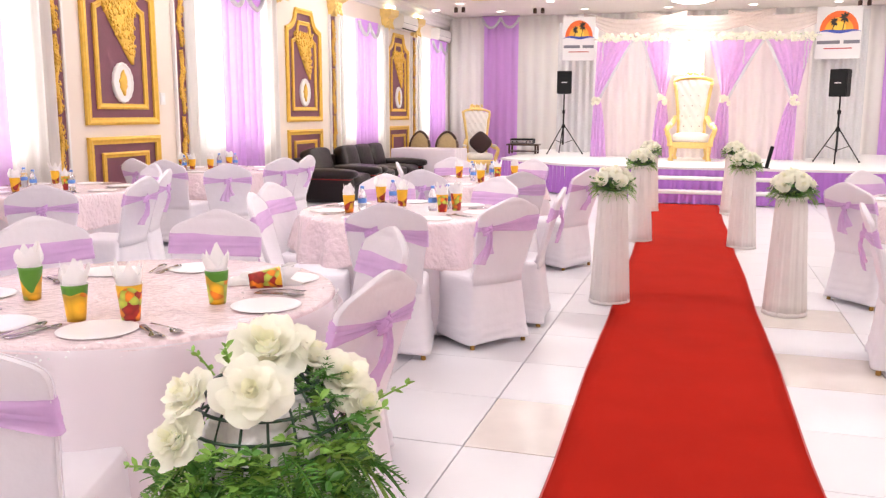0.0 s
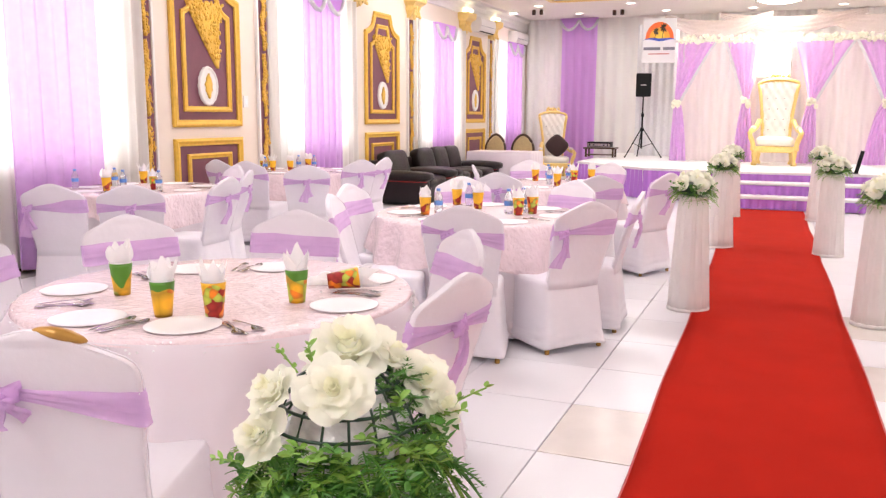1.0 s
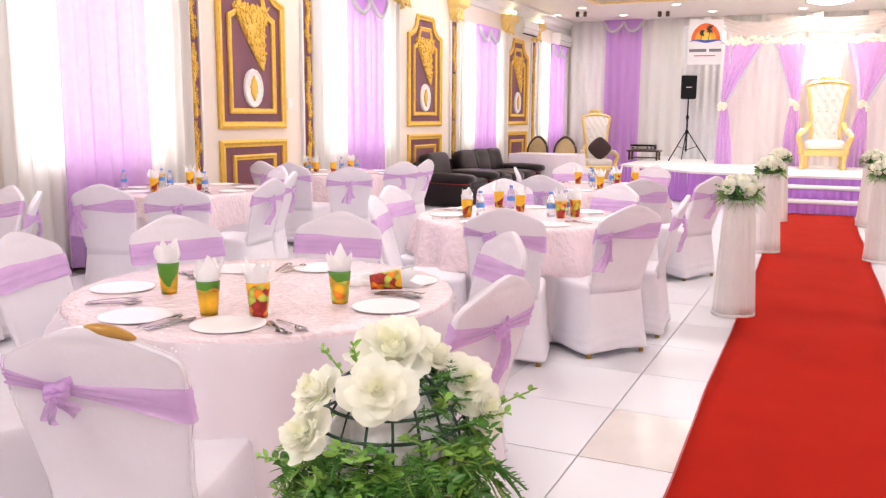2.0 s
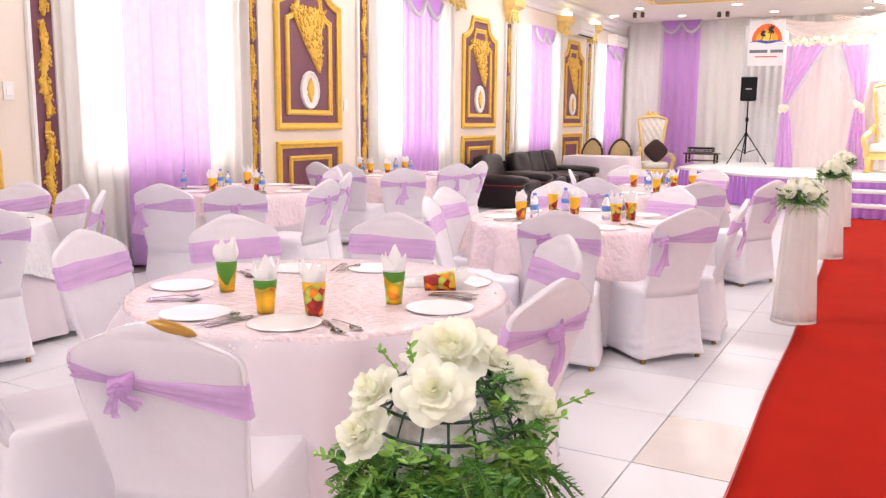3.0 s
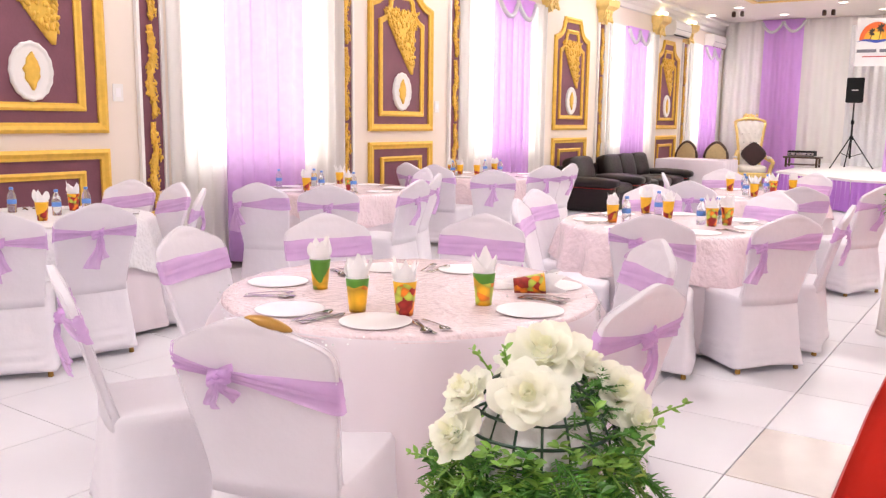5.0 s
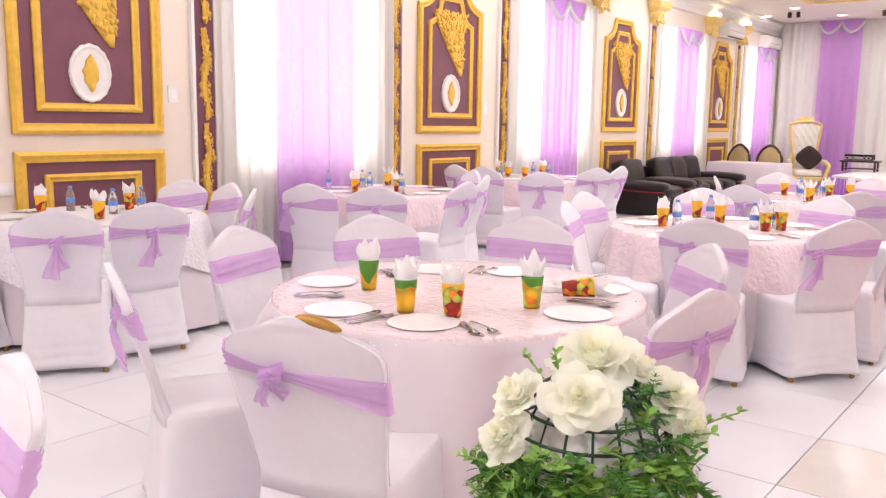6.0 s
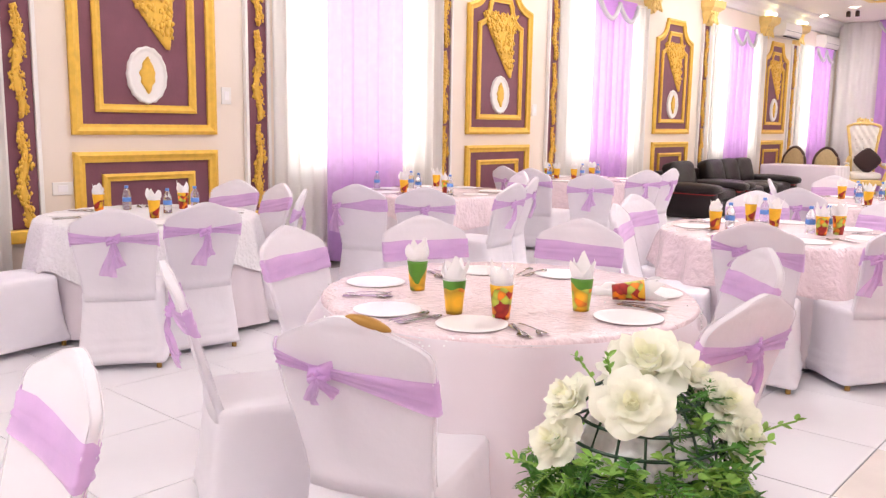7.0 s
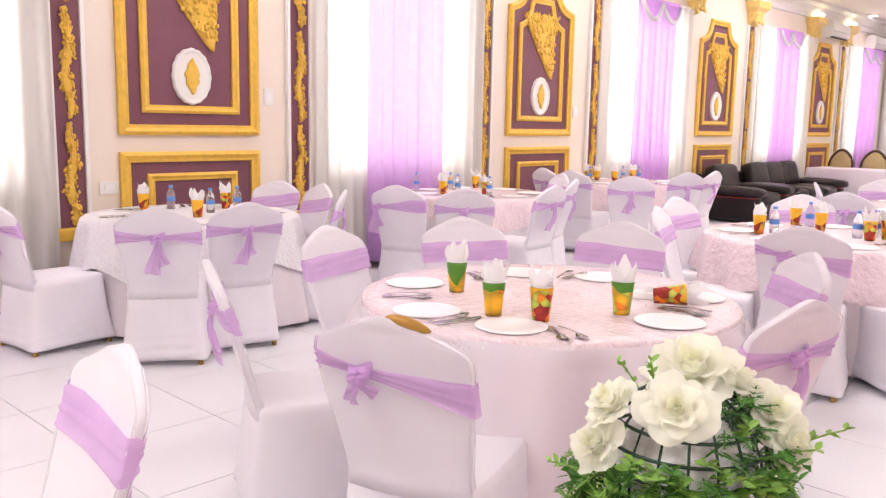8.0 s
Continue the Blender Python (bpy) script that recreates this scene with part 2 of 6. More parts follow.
backdrop = structure("backdrop", boxed(-9.6, -9.55, -3.0, 27.0, -0.5, 5.5), M_DAY, "bright hazy daylight outside the windows")

for k, (a, b) in enumerate(WINDOWS[1:], 1):
    w = thing("window_%d" % k, "white framed window behind curtains", "window", "windows of the long wall", "structure")
    bm = bmesh.new()
    a2, b2 = a + 0.25, b - 0.25
    for r in [(a2, a2 + 0.05, 1.0, 3.15), (b2 - 0.05, b2, 1.0, 3.15), (a2 + 0.05, b2 - 0.05, 1.0, 1.05), (a2 + 0.05, b2 - 0.05, 3.10, 3.15), ((a2 + b2) / 2 - 0.03, (a2 + b2) / 2 + 0.03, 1.05, 3.10)]:
        box(bm, WALL_X - 0.24, WALL_X - 0.19, r[0], r[1], r[2], r[3], 0.006)
    part("window_frame", bm, M_WHITE, w)

# baseboard and cornice
bm = bmesh.new()
for a, b in ((-4.3, BACK_Y),):
    box(bm, WALL_X, WALL_X + 0.03, a, b, 0.0, 0.13, 0.006)
structure("baseboard", bm, M_DWOOD, "dark wooden baseboard along the wall")
bm = bmesh.new()
prof = [(0.0, 3.58), (0.05, 3.59), (0.07, 3.66), (0.12, 3.70), (0.15, 3.78), (0.24, 3.82), (0.24, 3.879), (0.0, 3.879)]
loft(bm, [[Vector((WALL_X + x, y, z)) for x, z in prof] for y in (-4.3, BACK_Y)])
structure("trim", bm, M_WHITE, "white plaster cornice under the ceiling")
bm = bmesh.new()
for r in [(-4.96, -4.84, -3.5, 18.1), (-4.84, 4.9, 18.04, 18.16)]:
    box(bm, r[0], r[1], r[2], r[3], CEIL - 0.035, CEIL - 0.002, 0.012)
structure("tray_trim", bm, M_GOLDL, "gilded moulding round the ceiling tray")


# wall panels with gilt mouldings
def moulding_frame(bm, pts, w, d0, d1):
    """A closed moulding of width w along the outline pts (y, z) standing from d0 to d1 off the wall."""
    n = len(pts)
    c = Vector((sum(p[0] for p in pts) / n, sum(p[1] for p in pts) / n))
    P = [Vector(p) for p in pts]
    inner = []
    for i in range(n):
        a, b, e = P[i - 1], P[i], P[(i + 1) % n]
        d1_, d2_ = (b - a).normalized(), (e - b).normalized()
        n1, n2 = Vector((-d1_.y, d1_.x)), Vector((-d2_.y, d2_.x))
        k = (n1 + n2)
        k = k / max(0.35, k.dot(n1))
        inner.append(b + k * w)
    mid = [p.lerp(q, 0.35) for p, q in zip(P, inner)]
    mid2 = [p.lerp(q, 0.7) for p, q in zip(P, inner)]
    rings = []
    for i in range(n + 1):
        i %= n
        rings.append([Vector((d0, *P[i])), Vector((d1 * 0.75, *P[i])), Vector((d1, *mid[i])), Vector((d1 * 0.65 + d0 * 0.35, *mid2[i])), Vector((d1 * 0.6 + d0 * 0.4, *inner[i])), Vector((d0, *inner[i]))])
    loft(bm, rings, False, False)
    return inner


def crown_outline(hw, z0, zs, zt, grow=0.0):
    """Panel outline, anticlockwise in (y, z): straight sides, concave shoulders and a flat crown."""
    pts = [(-hw, z0), (hw, z0), (hw, zs)]
    cw = hw * 0.50
    pts.append((hw, zs + 0.04))
    for i in range(1, 7):
        a = math.pi / 2 * i / 6
        pts.append((hw - 0.02 - (hw - cw - 0.04) * math.sin(a), zs + 0.06 + (zt - zs - 0.14) * (1 - math.cos(a))))
    pts.append((cw, zt - 0.06))
    pts.append((cw - 0.02, zt))
    left = [(-y, z) for y, z in reversed(pts[2:])]
    return pts + left


def leafy_spray(bm, fn, n, size, seed):
    """Carved leaves heaped along a form: fn gives a place (y, z) and a width."""
    rnd = random.Random(seed)
    for i in range(n):
        y, z = fn(rnd)
        r = size * rnd.uniform(0.6, 1.3)
        m = pose(rnd.uniform(0.008, 0.04), y, z, rnd.uniform(-40, 40), rnd.uniform(-30, 30), rnd.uniform(-40, 40)) @ Matrix.Diagonal((r * 0.55, r * 0.8, r * rnd.uniform(0.8, 1.6), 1))
        bmesh.ops.create_icosphere(bm, subdivisions=1, radius=1.0, matrix=m)
    return smooth(bm)


def relief(bm, pts, seed=0):
    """A swelling carved body on the wall along pts of (y, z, half width, depth)."""
    rings = []
    for k, (y, z, w, d) in enumerate(pts):
        ring = []
        for i in range(14):
            a = math.pi * i / 13
            lump = 1 + 0.35 * noise.noise(Vector((math.cos(a) * w * 22 + seed, z * 24, seed)))
            ring.append(Vector((0.004 + d * max(0.0, math.sin(a)) ** 0.7 * lump, y + w * math.cos(a), z)))
        rings.append(ring)
    loft(bm, rings)
    bm.normal_update()
    return smooth(bm)


PANELS = [-0.97, 3.78, 8.56, 13.29, 17.90]
def wall_panel():
    t = thing("wall_panel", "plum wall panel with gilt mouldings, carved grape spray and oval medallion", "wall panel", "panels along the wall")
    hw = 0.65
    out = crown_outline(hw, 1.305, 2.80, 3.17)
    bm = bmesh.new()
    vs = [bm.verts.new((0.006, y, z)) for y, z in out]
    bm.faces.new(vs)
    vs = [bm.verts.new((0.0, y, z)) for y, z in out]
    bm.faces.new(vs)
    part("panel_field", bm, M_PURPLE, t)
    bm = bmesh.new()
    moulding_frame(bm, out, 0.085, 0.003, 0.05)
    part("outer_moulding", bm, M_GOLD, t)
    bm = bmesh.new()
    moulding_frame(bm, crown_outline(0.452, 1.485, 2.60, 2.97), 0.065, 0.006, 0.04)
    part("inner_moulding", bm, M_GOLD, t)
    low = [(-hw, 0.33), (hw, 0.33), (hw, 1.17), (-hw, 1.17)]
    bm = bmesh.new()
    bm.faces.new([bm.verts.new((0.006, y, z)) for y, z in low])
    part("lower_field", bm, M_PURPLE, t)
    bm = bmesh.new()
    moulding_frame(bm, low, 0.085, 0.003, 0.05)
    part("lower_moulding", bm, M_GOLD, t)
    bm = bmesh.new()
    moulding_frame(bm, [(-0.42, 0.53), (0.42, 0.53), (0.42, 0.99), (-0.42, 0.99)], 0.06, 0.006, 0.04)
    part("lower_inner_moulding", bm, M_GOLD, t)
    # carved spray, hanging to one side
    bm = bmesh.new()
    relief(bm, [(-0.03 + 0.235 * u ** 1.1, 2.76 - 0.75 * u, 0.315 * (1 - u) ** 0.9 + 0.016, 0.030) for u in (i / 14 for i in range(15))], 3)
    def spray(r):
        v = 1 - math.sqrt(1 - r.random() * 0.995)
        return (-0.03 + 0.235 * v ** 1.1 + r.uniform(-1, 1) * (0.31 * (1 - v) ** 0.9 + 0.012), 2.76 - v * 0.75)
    leafy_spray(bm, spray, 330, 0.026, 5)
    leafy_spray(bm, lambda r: (r.uniform(-0.35, 0.33), 2.75 + r.uniform(-0.03, 0.03)), 60, 0.024, 6)
    part("carved_spray", bm, M_GOLD, t)
    # oval medallion
    bm = bmesh.new()
    rings = []
    for s, d in ((1.0, 0.006), (1.0, 0.03), (0.93, 0.045), (0.86, 0.03), (0.78, 0.028)):
        rings.append([Vector((d, 0.178 * s * (1 + 0.018 * math.cos(16 * a)) * math.cos(a), 1.792 + 0.232 * s * (1 + 0.018 * math.cos(16 * a)) * math.sin(a))) for a in (2 * math.pi * i / 64 for i in range(64))])
    loft(bm, rings, False, True)
    med = part("medallion", smooth(bm), M_WHITE, t, "white oval plaster medallion")
    bm = bmesh.new()
    relief(bm, [(0.004 * math.sin(u * 20), 1.792 + 0.150 * (2 * u - 1), 0.068 * math.sin(math.pi * (0.03 + 0.94 * u)) ** 1.1 * (1 + 0.10 * math.sin(u * 25)), 0.022) for u in (i / 16 for i in range(17))], 8)
    for v in bm.verts:
        v.co.x += 0.024
    leafy_spray(bm, lambda r: (lambda a, q: (0.058 * q * math.cos(a) * (1 - 0.5 * abs(math.sin(a))), 1.792 + 0.14 * q * math.sin(a)))(r.uniform(0, 6.28), r.random() ** 0.5), 70, 0.013, 9)
    for v in bm.verts:
        v.co.x = max(v.co.x, 0.02)
    part("medallion_centre", bm, M_GOLD, med, "gilt carved centre")
    return t


first = wall_panel()
first.matrix_world = pose(WALL_X, PANELS[0], 0)
for y in PANELS[1:]:
    copy_thing(first, pose(WALL_X, y, 0))


def wall_post():
    t = thing("wall_post", "plum wall strip with gilt carved scrolls and white edges", "wall trim", "carved strips along the wall")
    part("strip", boxed(0.002, 0.03, -0.105, 0.105, 0.60, 3.2, 0.004), M_PURPLE, t)
    for s in (-1, 1):
        part("edge_bead", boxed(0.002, 0.05, min(s * 0.106, s * 0.14), max(s * 0.106, s * 0.14), 0.60, 3.2, 0.006), M_WHITE, t)
    for z, h in ((0.61, 0.79), (1.44, 0.81), (2.29, 0.81)):
        bm = bmesh.new()
        bend = lambda v: 0.020 * math.sin(v * 10.5 + 0.6) * (1 - 0.3 * v)
        wide = lambda v: 0.010 + 0.024 * max(0.0, math.sin(math.pi * min(1, v ** 0.8))) ** 0.8 * (1 + 0.35 * math.sin(v * 25))
        relief(bm, [(bend(v), z + h * v, wide(v), 0.028) for v in (i / 30 for i in range(31))], z)
        def scroll(r, z=z, h=h):
            v = r.random()
            return (bend(v) + r.choice((-1, 1)) * wide(v) * (0.2 + 1.4 * r.random()), z + v * h)
        leafy_spray(bm, scroll, 170, 0.0150, int(z * 100))
        part("carved_scroll", bm, M_GOLD, t).location.x = 0.026
    part("plinth", boxed(0.002, 0.09, -0.15, 0.15, 0.50, 0.599, 0.012), M_GOLD, t)
    return t


POSTS = [2.742, 4.876, 7.483, 9.717, 14.43, 18.87]
fp = wall_post()
fp.matrix_world = pose(WALL_X, POSTS[0], 0)
for y in POSTS[1:]:
    copy_thing(fp, pose(WALL_X, y, 0))


def capital():
    t = thing("wall_capital", "gilt carved capital on the wall", "wall ornament", "gilt capitals")
    bm = bmesh.new()
    rings = []
    for d, w, z in ((0.02, 0.09, 3.170), (0.08, 0.12, 3.210), (0.10, 0.12, 3.270), (0.14, 0.16, 3.330), (0.16, 0.17, 3.410), (0.24, 0.23, 3.470), (0.25, 0.24, 3.530), (0.25, 0.24, 3.585)):
        rings.append([Vector((x, y, z)) for x, y in ((0.002, -w), (d, -w), (d, w), (0.002, w))])
    loft(bm, rings)
    part("body", bm, M_GOLDL, t)
    bm = bmesh.new()
    leafy_spray(bm, lambda r: (r.uniform(-0.13, 0.13), r.uniform(3.210, 3.470)), 40, 0.04, 4)
    part("leaves", bm, M_GOLDL, t).location.x = 0.12
    part("lamp_bowl", smooth(lathe(bmesh.new(), [(0.05, 3.59), (0.10, 3.60), (0.12, 3.63), (0.10, 3.66), (0.02, 3.67)], 20, pose(0.14, 0, 0))), M_BOWL, t, "softly glowing lamp bowl")
    return t


fc = capital()
CAPS = [14.43, 12.33, 17.08, 18.87, 9.717, 7.483]
fc.matrix_world = pose(WALL_X, CAPS[0], 0)
for y in CAPS[1:]:
    copy_thing(fc, pose(WALL_X, y, 0))


# curtains
def pleats(y0, y1, z0, z1, x, amp, per, lean=0.0, seed=0, pinch=0.0):
    ph = seed * 1.7
    nu = int((y1 - y0) / per * 8)
    def fn(u, v):
        y = y0 + u * (y1 - y0)
        w = 1 + pinch * (v - 0.5)
        yy = (y0 + y1) / 2 + (y - (y0 + y1) / 2) * w
        a = 2 * math.pi * (y - y0) / per
        d = amp * (math.sin(a + ph + 0.6 * math.sin(y * 3.1 + ph)) + 0.4 * math.sin(a * 0.47 + ph * 2)) * (1.1 - 0.3 * v)
        return (x + d + lean * (1 - v), yy, z0 + v * (z1 - z0))
    return smooth(sheet(bmesh.new(), fn, nu, 10))


def swag(y0, y1, z, x, n=2, drop=0.24):
    """Scalloped valance with silver fringe."""
    cloth, fringe = bmesh.new(), bmesh.new()
    w = (y1 - y0) / n
    for k in range(n):
        a = y0 + k * w
        sheet(cloth, lambda u, v: (x + 0.03 * math.sin(math.pi * u) * (1 - v) + 0.012 * math.sin(v * 22), a + u * w, z - (1 - v) * drop * math.sin(math.pi * u) ** 0.8 - (1 - v) * 0.04), 14, 8)
        tube(fringe, [(x + 0.035 * math.sin(math.pi * u) + 0.01, a + u * w, z - drop * math.sin(math.pi * u) ** 0.8 - 0.05) for u in (i / 14 for i in range(15))], 0.034, 8)
    return smooth(cloth), smooth(fringe)


TOP = 3.21
for k, (a, b) in enumerate(WINDOWS):
    if k == 0:
        continue
    t = thing("window_curtain", "white voile curtains with a lilac centre drape and silver-fringed swag", "curtain", "curtains along the wall")
    L = b - a
    x = WALL_X + 0.105
    top = TOP if k > 2 else 3.25
    pa, pb = [(0, 0), (0.78, 1.78), (5.57, 6.59), (10.45, 11.51), (15.11, 16.10), (19.62, 20.76)][k]
    part("voile", pleats(a, b, 0.04, top, x, 0.035, 0.16, seed=k), M_CURT, t)
    part("drape", pleats(pa, pb, 0.04, top, x + 0.10, 0.045, 0.17, seed=k + 3), M_CURTW, t, "lilac voile drape")
    c, f = swag(pa, pb, top, x + 0.15)
    part("swag", c, M_CURTP, t, "lilac swag")
    part("fringe", f, M_SWAG, t, "silver beaded fringe")
    part("pelmet", boxed(WALL_X + 0.02, WALL_X + 0.05, a - 0.05, b + 0.05, top + 0.004, top + 0.05, 0.01), M_WHITE, t)


def back_curtain(x0, x1, y, z0, z1, material, name, label, seed=0, per=0.17, amp=0.04):
    bm = pleats(-x1, -x0, z0, z1, 0, amp, per, seed=seed)
    bmesh.ops.transform(bm, matrix=Matrix.Rotation(radians(90), 4, 'Z'), verts=bm.verts)
    ob = new(name, mesh_of(name, bm, material))
    ob.location = (0, y, 0)
    return tagged(ob, label, "curtain")


back_curtain(-6.45, -5.5, BACK_Y - 0.30, 0.02, 3.872, M_CURTB, "wall_curtain", "pleated white curtain on the end wall", 1, 0.26)
t = thing("wall_curtain", "lilac curtain with silver swag on the end wall", "curtain")
bm = pleats(4.62, 5.5, 0.02, 3.86, 0, 0.03, 0.22, seed=2)
bmesh.ops.transform(bm, matrix=Matrix.Translation((0, BACK_Y - 0.42, 0)) @ Matrix.Rotation(radians(90), 4, 'Z'), verts=bm.verts)
part("drape", bm, M_CURTP, t)
cl, fr = swag(4.58, 5.54, 3.868, 0.0)
for bmx, mm, nm in ((cl, M_CURTP, "swag"), (fr, M_SWAG, "fringe")):
    bmesh.ops.transform(bmx, matrix=Matrix.Translation((0, BACK_Y - 0.50, 0)) @ Matrix(((0, -1, 0, 0), (-1, 0, 0, 0), (0, 0, 1, 0), (0, 0, 0, 1))), verts=bmx.verts)
    part(nm, bmx, mm, t)
back_curtain(-4.64, -2.9, BACK_Y - 0.30, 0.02, 3.872, M_CURTB, "wall_curtain", "pleated white curtain beside the stage", 3, 0.3)
back_curtain(-2.9, 3.2, BACK_Y - 0.30, 0.02, 3.872, M_CURTB, "wall_curtain", "long pleated white curtain behind the stage", 4, 0.28)
back_curtain(3.2, 6.9, BACK_Y - 0.30, 0.02, 3.872, M_CURTB, "wall_curtain", "long pleated white curtain behind the stage", 5, 0.28)

back_curtain(3.72, 4.5, BACK_Y - 0.42, 0.02, 3.86, M_CURTP, "wall_curtain", "lilac curtain on the end wall beside the stage", 7, 0.22)

# ---------- stage ----------
SH = 0.555


def ruffle(bm, p0, p1, z0, z1, amp=0.042, per=0.13):
    """Gathered skirt from p0 to p1, hanging 3 cm before the line."""
    p0, p1 = Vector((*p0, 0)), Vector((*p1, 0))
    d = (p1 - p0).normalized()
    nrm = Vector((d.y, -d.x, 0))
    ln = (p1 - p0).length
    n = int(ln / per * 6)
    def fn(u, v):
        q = p0 + d * ln * u + nrm * (0.045 + amp * math.sin(2 * math.pi * u * ln / per + 0.9 * math.sin(u * ln * 3.1)) * (1.15 - v))
        return (q.x, q.y, z0 + v * (z1 - z0))
    return smooth(sheet(bm, fn, n, 4))


t = thing("stage", "low white-topped stage with purple ruffled skirt and steps", "stage")
outline = [(-4.0, 21.5), (-4.0, 16.9), (-2.4, 15.25), (-1.1, 15.0), (5.4, 15.0), (5.4, 21.5)]
bm = bmesh.new()
loft(bm, [[Vector((x, y, z)) for x, y in outline] for z in (0.02, SH)])
part("platform", bm, M_STAGE, t)
for k in range(1, 4):
    part("skirt", ruffle(bmesh.new(), outline[k], outline[k + 1], 0.02, SH - 0.035), M_SKIRT, t, "gathered purple satin skirt")
for y0, z0, z1 in ((14.27, 0.015, 0.215), (14.60, 0.215, 0.415)):
    part("step", boxed(-1.25, 1.35, y0, 14.93, z1 - 0.05, z1, 0.01), M_STAGE, t)
    part("step_skirt", ruffle(bmesh.new(), (-1.25, y0 + 0.03), (1.35, y0 + 0.03), z0, z1 - 0.05, 0.03, 0.12), M_SKIRT, t)


# ---------- chairs ----------
BACK_LEVELS = [(0.40, 0.196), (0.45, 0.197), (0.50, 0.199), (0.56, 0.205), (0.62, 0.213), (0.70, 0.224), (0.77, 0.231), (0.82, 0.233), (0.842, 0.231), (0.860, 0.223), (0.876, 0.203), (0.889, 0.176), (0.901, 0.148), (0.912, 0.122), (0.923, 0.098), (0.933, 0.074), (0.941, 0.050), (0.947, 0.026), (0.950, 0.010)]


def back_ring(z, hw, ht, n=48):
    ring = []
    for px, py in sellipse(hw, ht, n, 0.34):
        ring.append(Vector((px, back_pos(z) + py + 0.016 * (px / 0.24) ** 2, z)))
    return ring


def chair_cover(bm, seed=0):
    """A stretch cover: thin leaning back, flat seat and a skirt pulled out to the four feet."""
    rnd = random.Random(seed)
    ph = rnd.uniform(0, 6)
    rings = []
    for z, hw in BACK_LEVELS:
        ht = 0.017 if z < 0.93 else 0.017 - (z - 0.93) * 0.35
        ring = back_ring(z, hw, ht)
        for p in ring:
            s = 1 if p.y > back_pos(z) + 0.016 * (p.x / 0.24) ** 2 else -1
            # hand hole under the stretched cloth, and slight hollow of the back
            p.y -= s * 0.007 * math.exp(-(p.x / 0.048) ** 2 - ((z - 0.908) / 0.011) ** 2)
            p.y -= s * 0.006 * math.cos(min(1, abs(p.x) / hw) * math.pi / 2) * math.sin(math.pi * max(0, min(1, (z - 0.46) / 0.42)))
            p.y += 0.003 * noise.noise(Vector((p.x * 9 + seed * 3, z * 13, 1.0)))
        rings.append(ring)
    loft(bm, rings)
    rings = []
    zs = [0.026 + 0.0187 * i for i in range(21)] + [0.412, 0.428, 0.440, 0.448, 0.453, 0.455]
    for k, z in enumerate(zs):
        low = max(0.0, (0.40 - z) / 0.40)
        top = max(0.0, (z - 0.425) / 0.03)
        hw = 0.217 + 0.048 * low ** 1.3 - 0.014 * top ** 2 - (0.09 if k == len(zs) - 1 else 0)
        y0 = -0.234 - 0.056 * low ** 0.9 + 0.014 * top ** 2
        y1 = 0.245 + 0.062 * low ** 1.2 - 0.014 * top ** 2 - (0.09 if k == len(zs) - 1 else 0)
        cy, hy = (y0 + y1) / 2, (y1 - y0) / 2
        ring = []
        for px, py in sellipse(hw, hy, 72, 0.24):
            u, v = px / hw, py / hy
            corner = min(1.0, abs(u * v)) ** 3
            side = 1 - corner
            pull = 1 - 0.075 * low ** 0.8 * side * (1 - 0.5 * low)
            # creases strained from the feet, and bunched hem folds
            a = math.atan2(v, u)
            fold = 0.014 * low * noise.noise(Vector((u * 2.6 + seed * 5, v * 2.6, z * 7)))
            fold += 0.0085 * low * math.sin(z * 95 + 3 * math.sin(a * 2 + ph) + 4 * noise.noise(Vector((u * 2, v * 2, z * 5 + seed)))) * side * max(0, min(1, (0.28 - z) * 6))
            fold += 0.006 * low * math.sin(9 * a + ph + z * 8) * side
            q = Vector((px * pull, cy + py * pull, z + 0.022 * max(0, (0.20 - z) / 0.20) ** 1.5 * side + 0.006 * math.sin(3 * a + ph) * low ** 4))
            d = Vector((u, v, 0)).normalized()
            ring.append(q + d * fold)
        rings.append(ring)
    loft(bm, rings)
    return smooth(bm)


def cover_seam(sy):
    """Sewn edge piping round one face of the back."""
    pts = []
    side = [(hw + 0.0005, z) for z, hw in BACK_LEVELS if z > 0.44]
    for x, z in side + [(-x, z) for x, z in reversed(side)]:
        pts.append((x, back_pos(z) + sy * (0.0145 if z < 0.93 else 0.010) + 0.016 * (x / 0.24) ** 2, z))
    bm = bmesh.new()
    tube(bm, pts, 0.0016, 6)
    return smooth(bm)


def back_pos(z):
    return -0.225 - max(0, z - 0.45) * 0.30


def sash_band(tilt=0.0, knot=None, zc=0.775, h=0.050):
    """A flat band round the back; knot names the place where it is drawn together behind."""
    bm = bmesh.new()
    rings = []
    for k in range(13):
        v = k / 12
        z = zc - h + 2 * h * v
        ring = []
        for i, (px, py) in enumerate(sellipse(0.239, 0.0245, 56, 0.34)):
            crease = 0.0022 * math.sin(v * 17 + 1.5 * math.sin(px * 9)) + 0.0018 * math.sin(v * 29 + px * 13)
            z2 = z + tilt * px * 0.5 + 0.003 * math.sin(px * 23 + k)
            if knot is not None and py < 0:
                near = max(0, 1 - abs(px - knot) / 0.30)
                squeeze = 1 - 0.80 * near ** 0.8
                mid = zc + tilt * px * 0.5
                z2 = mid + (z2 - mid) * squeeze
                crease *= 1 + 1.6 * near
            sgn = 1 if py > 0 else -1
            ring.append(Vector((px, back_pos(z2) + py + sgn * crease + 0.016 * (px / 0.24) ** 2, z2)))
        rings.append(ring)
    loft(bm, rings, False, False)
    return smooth(bm)


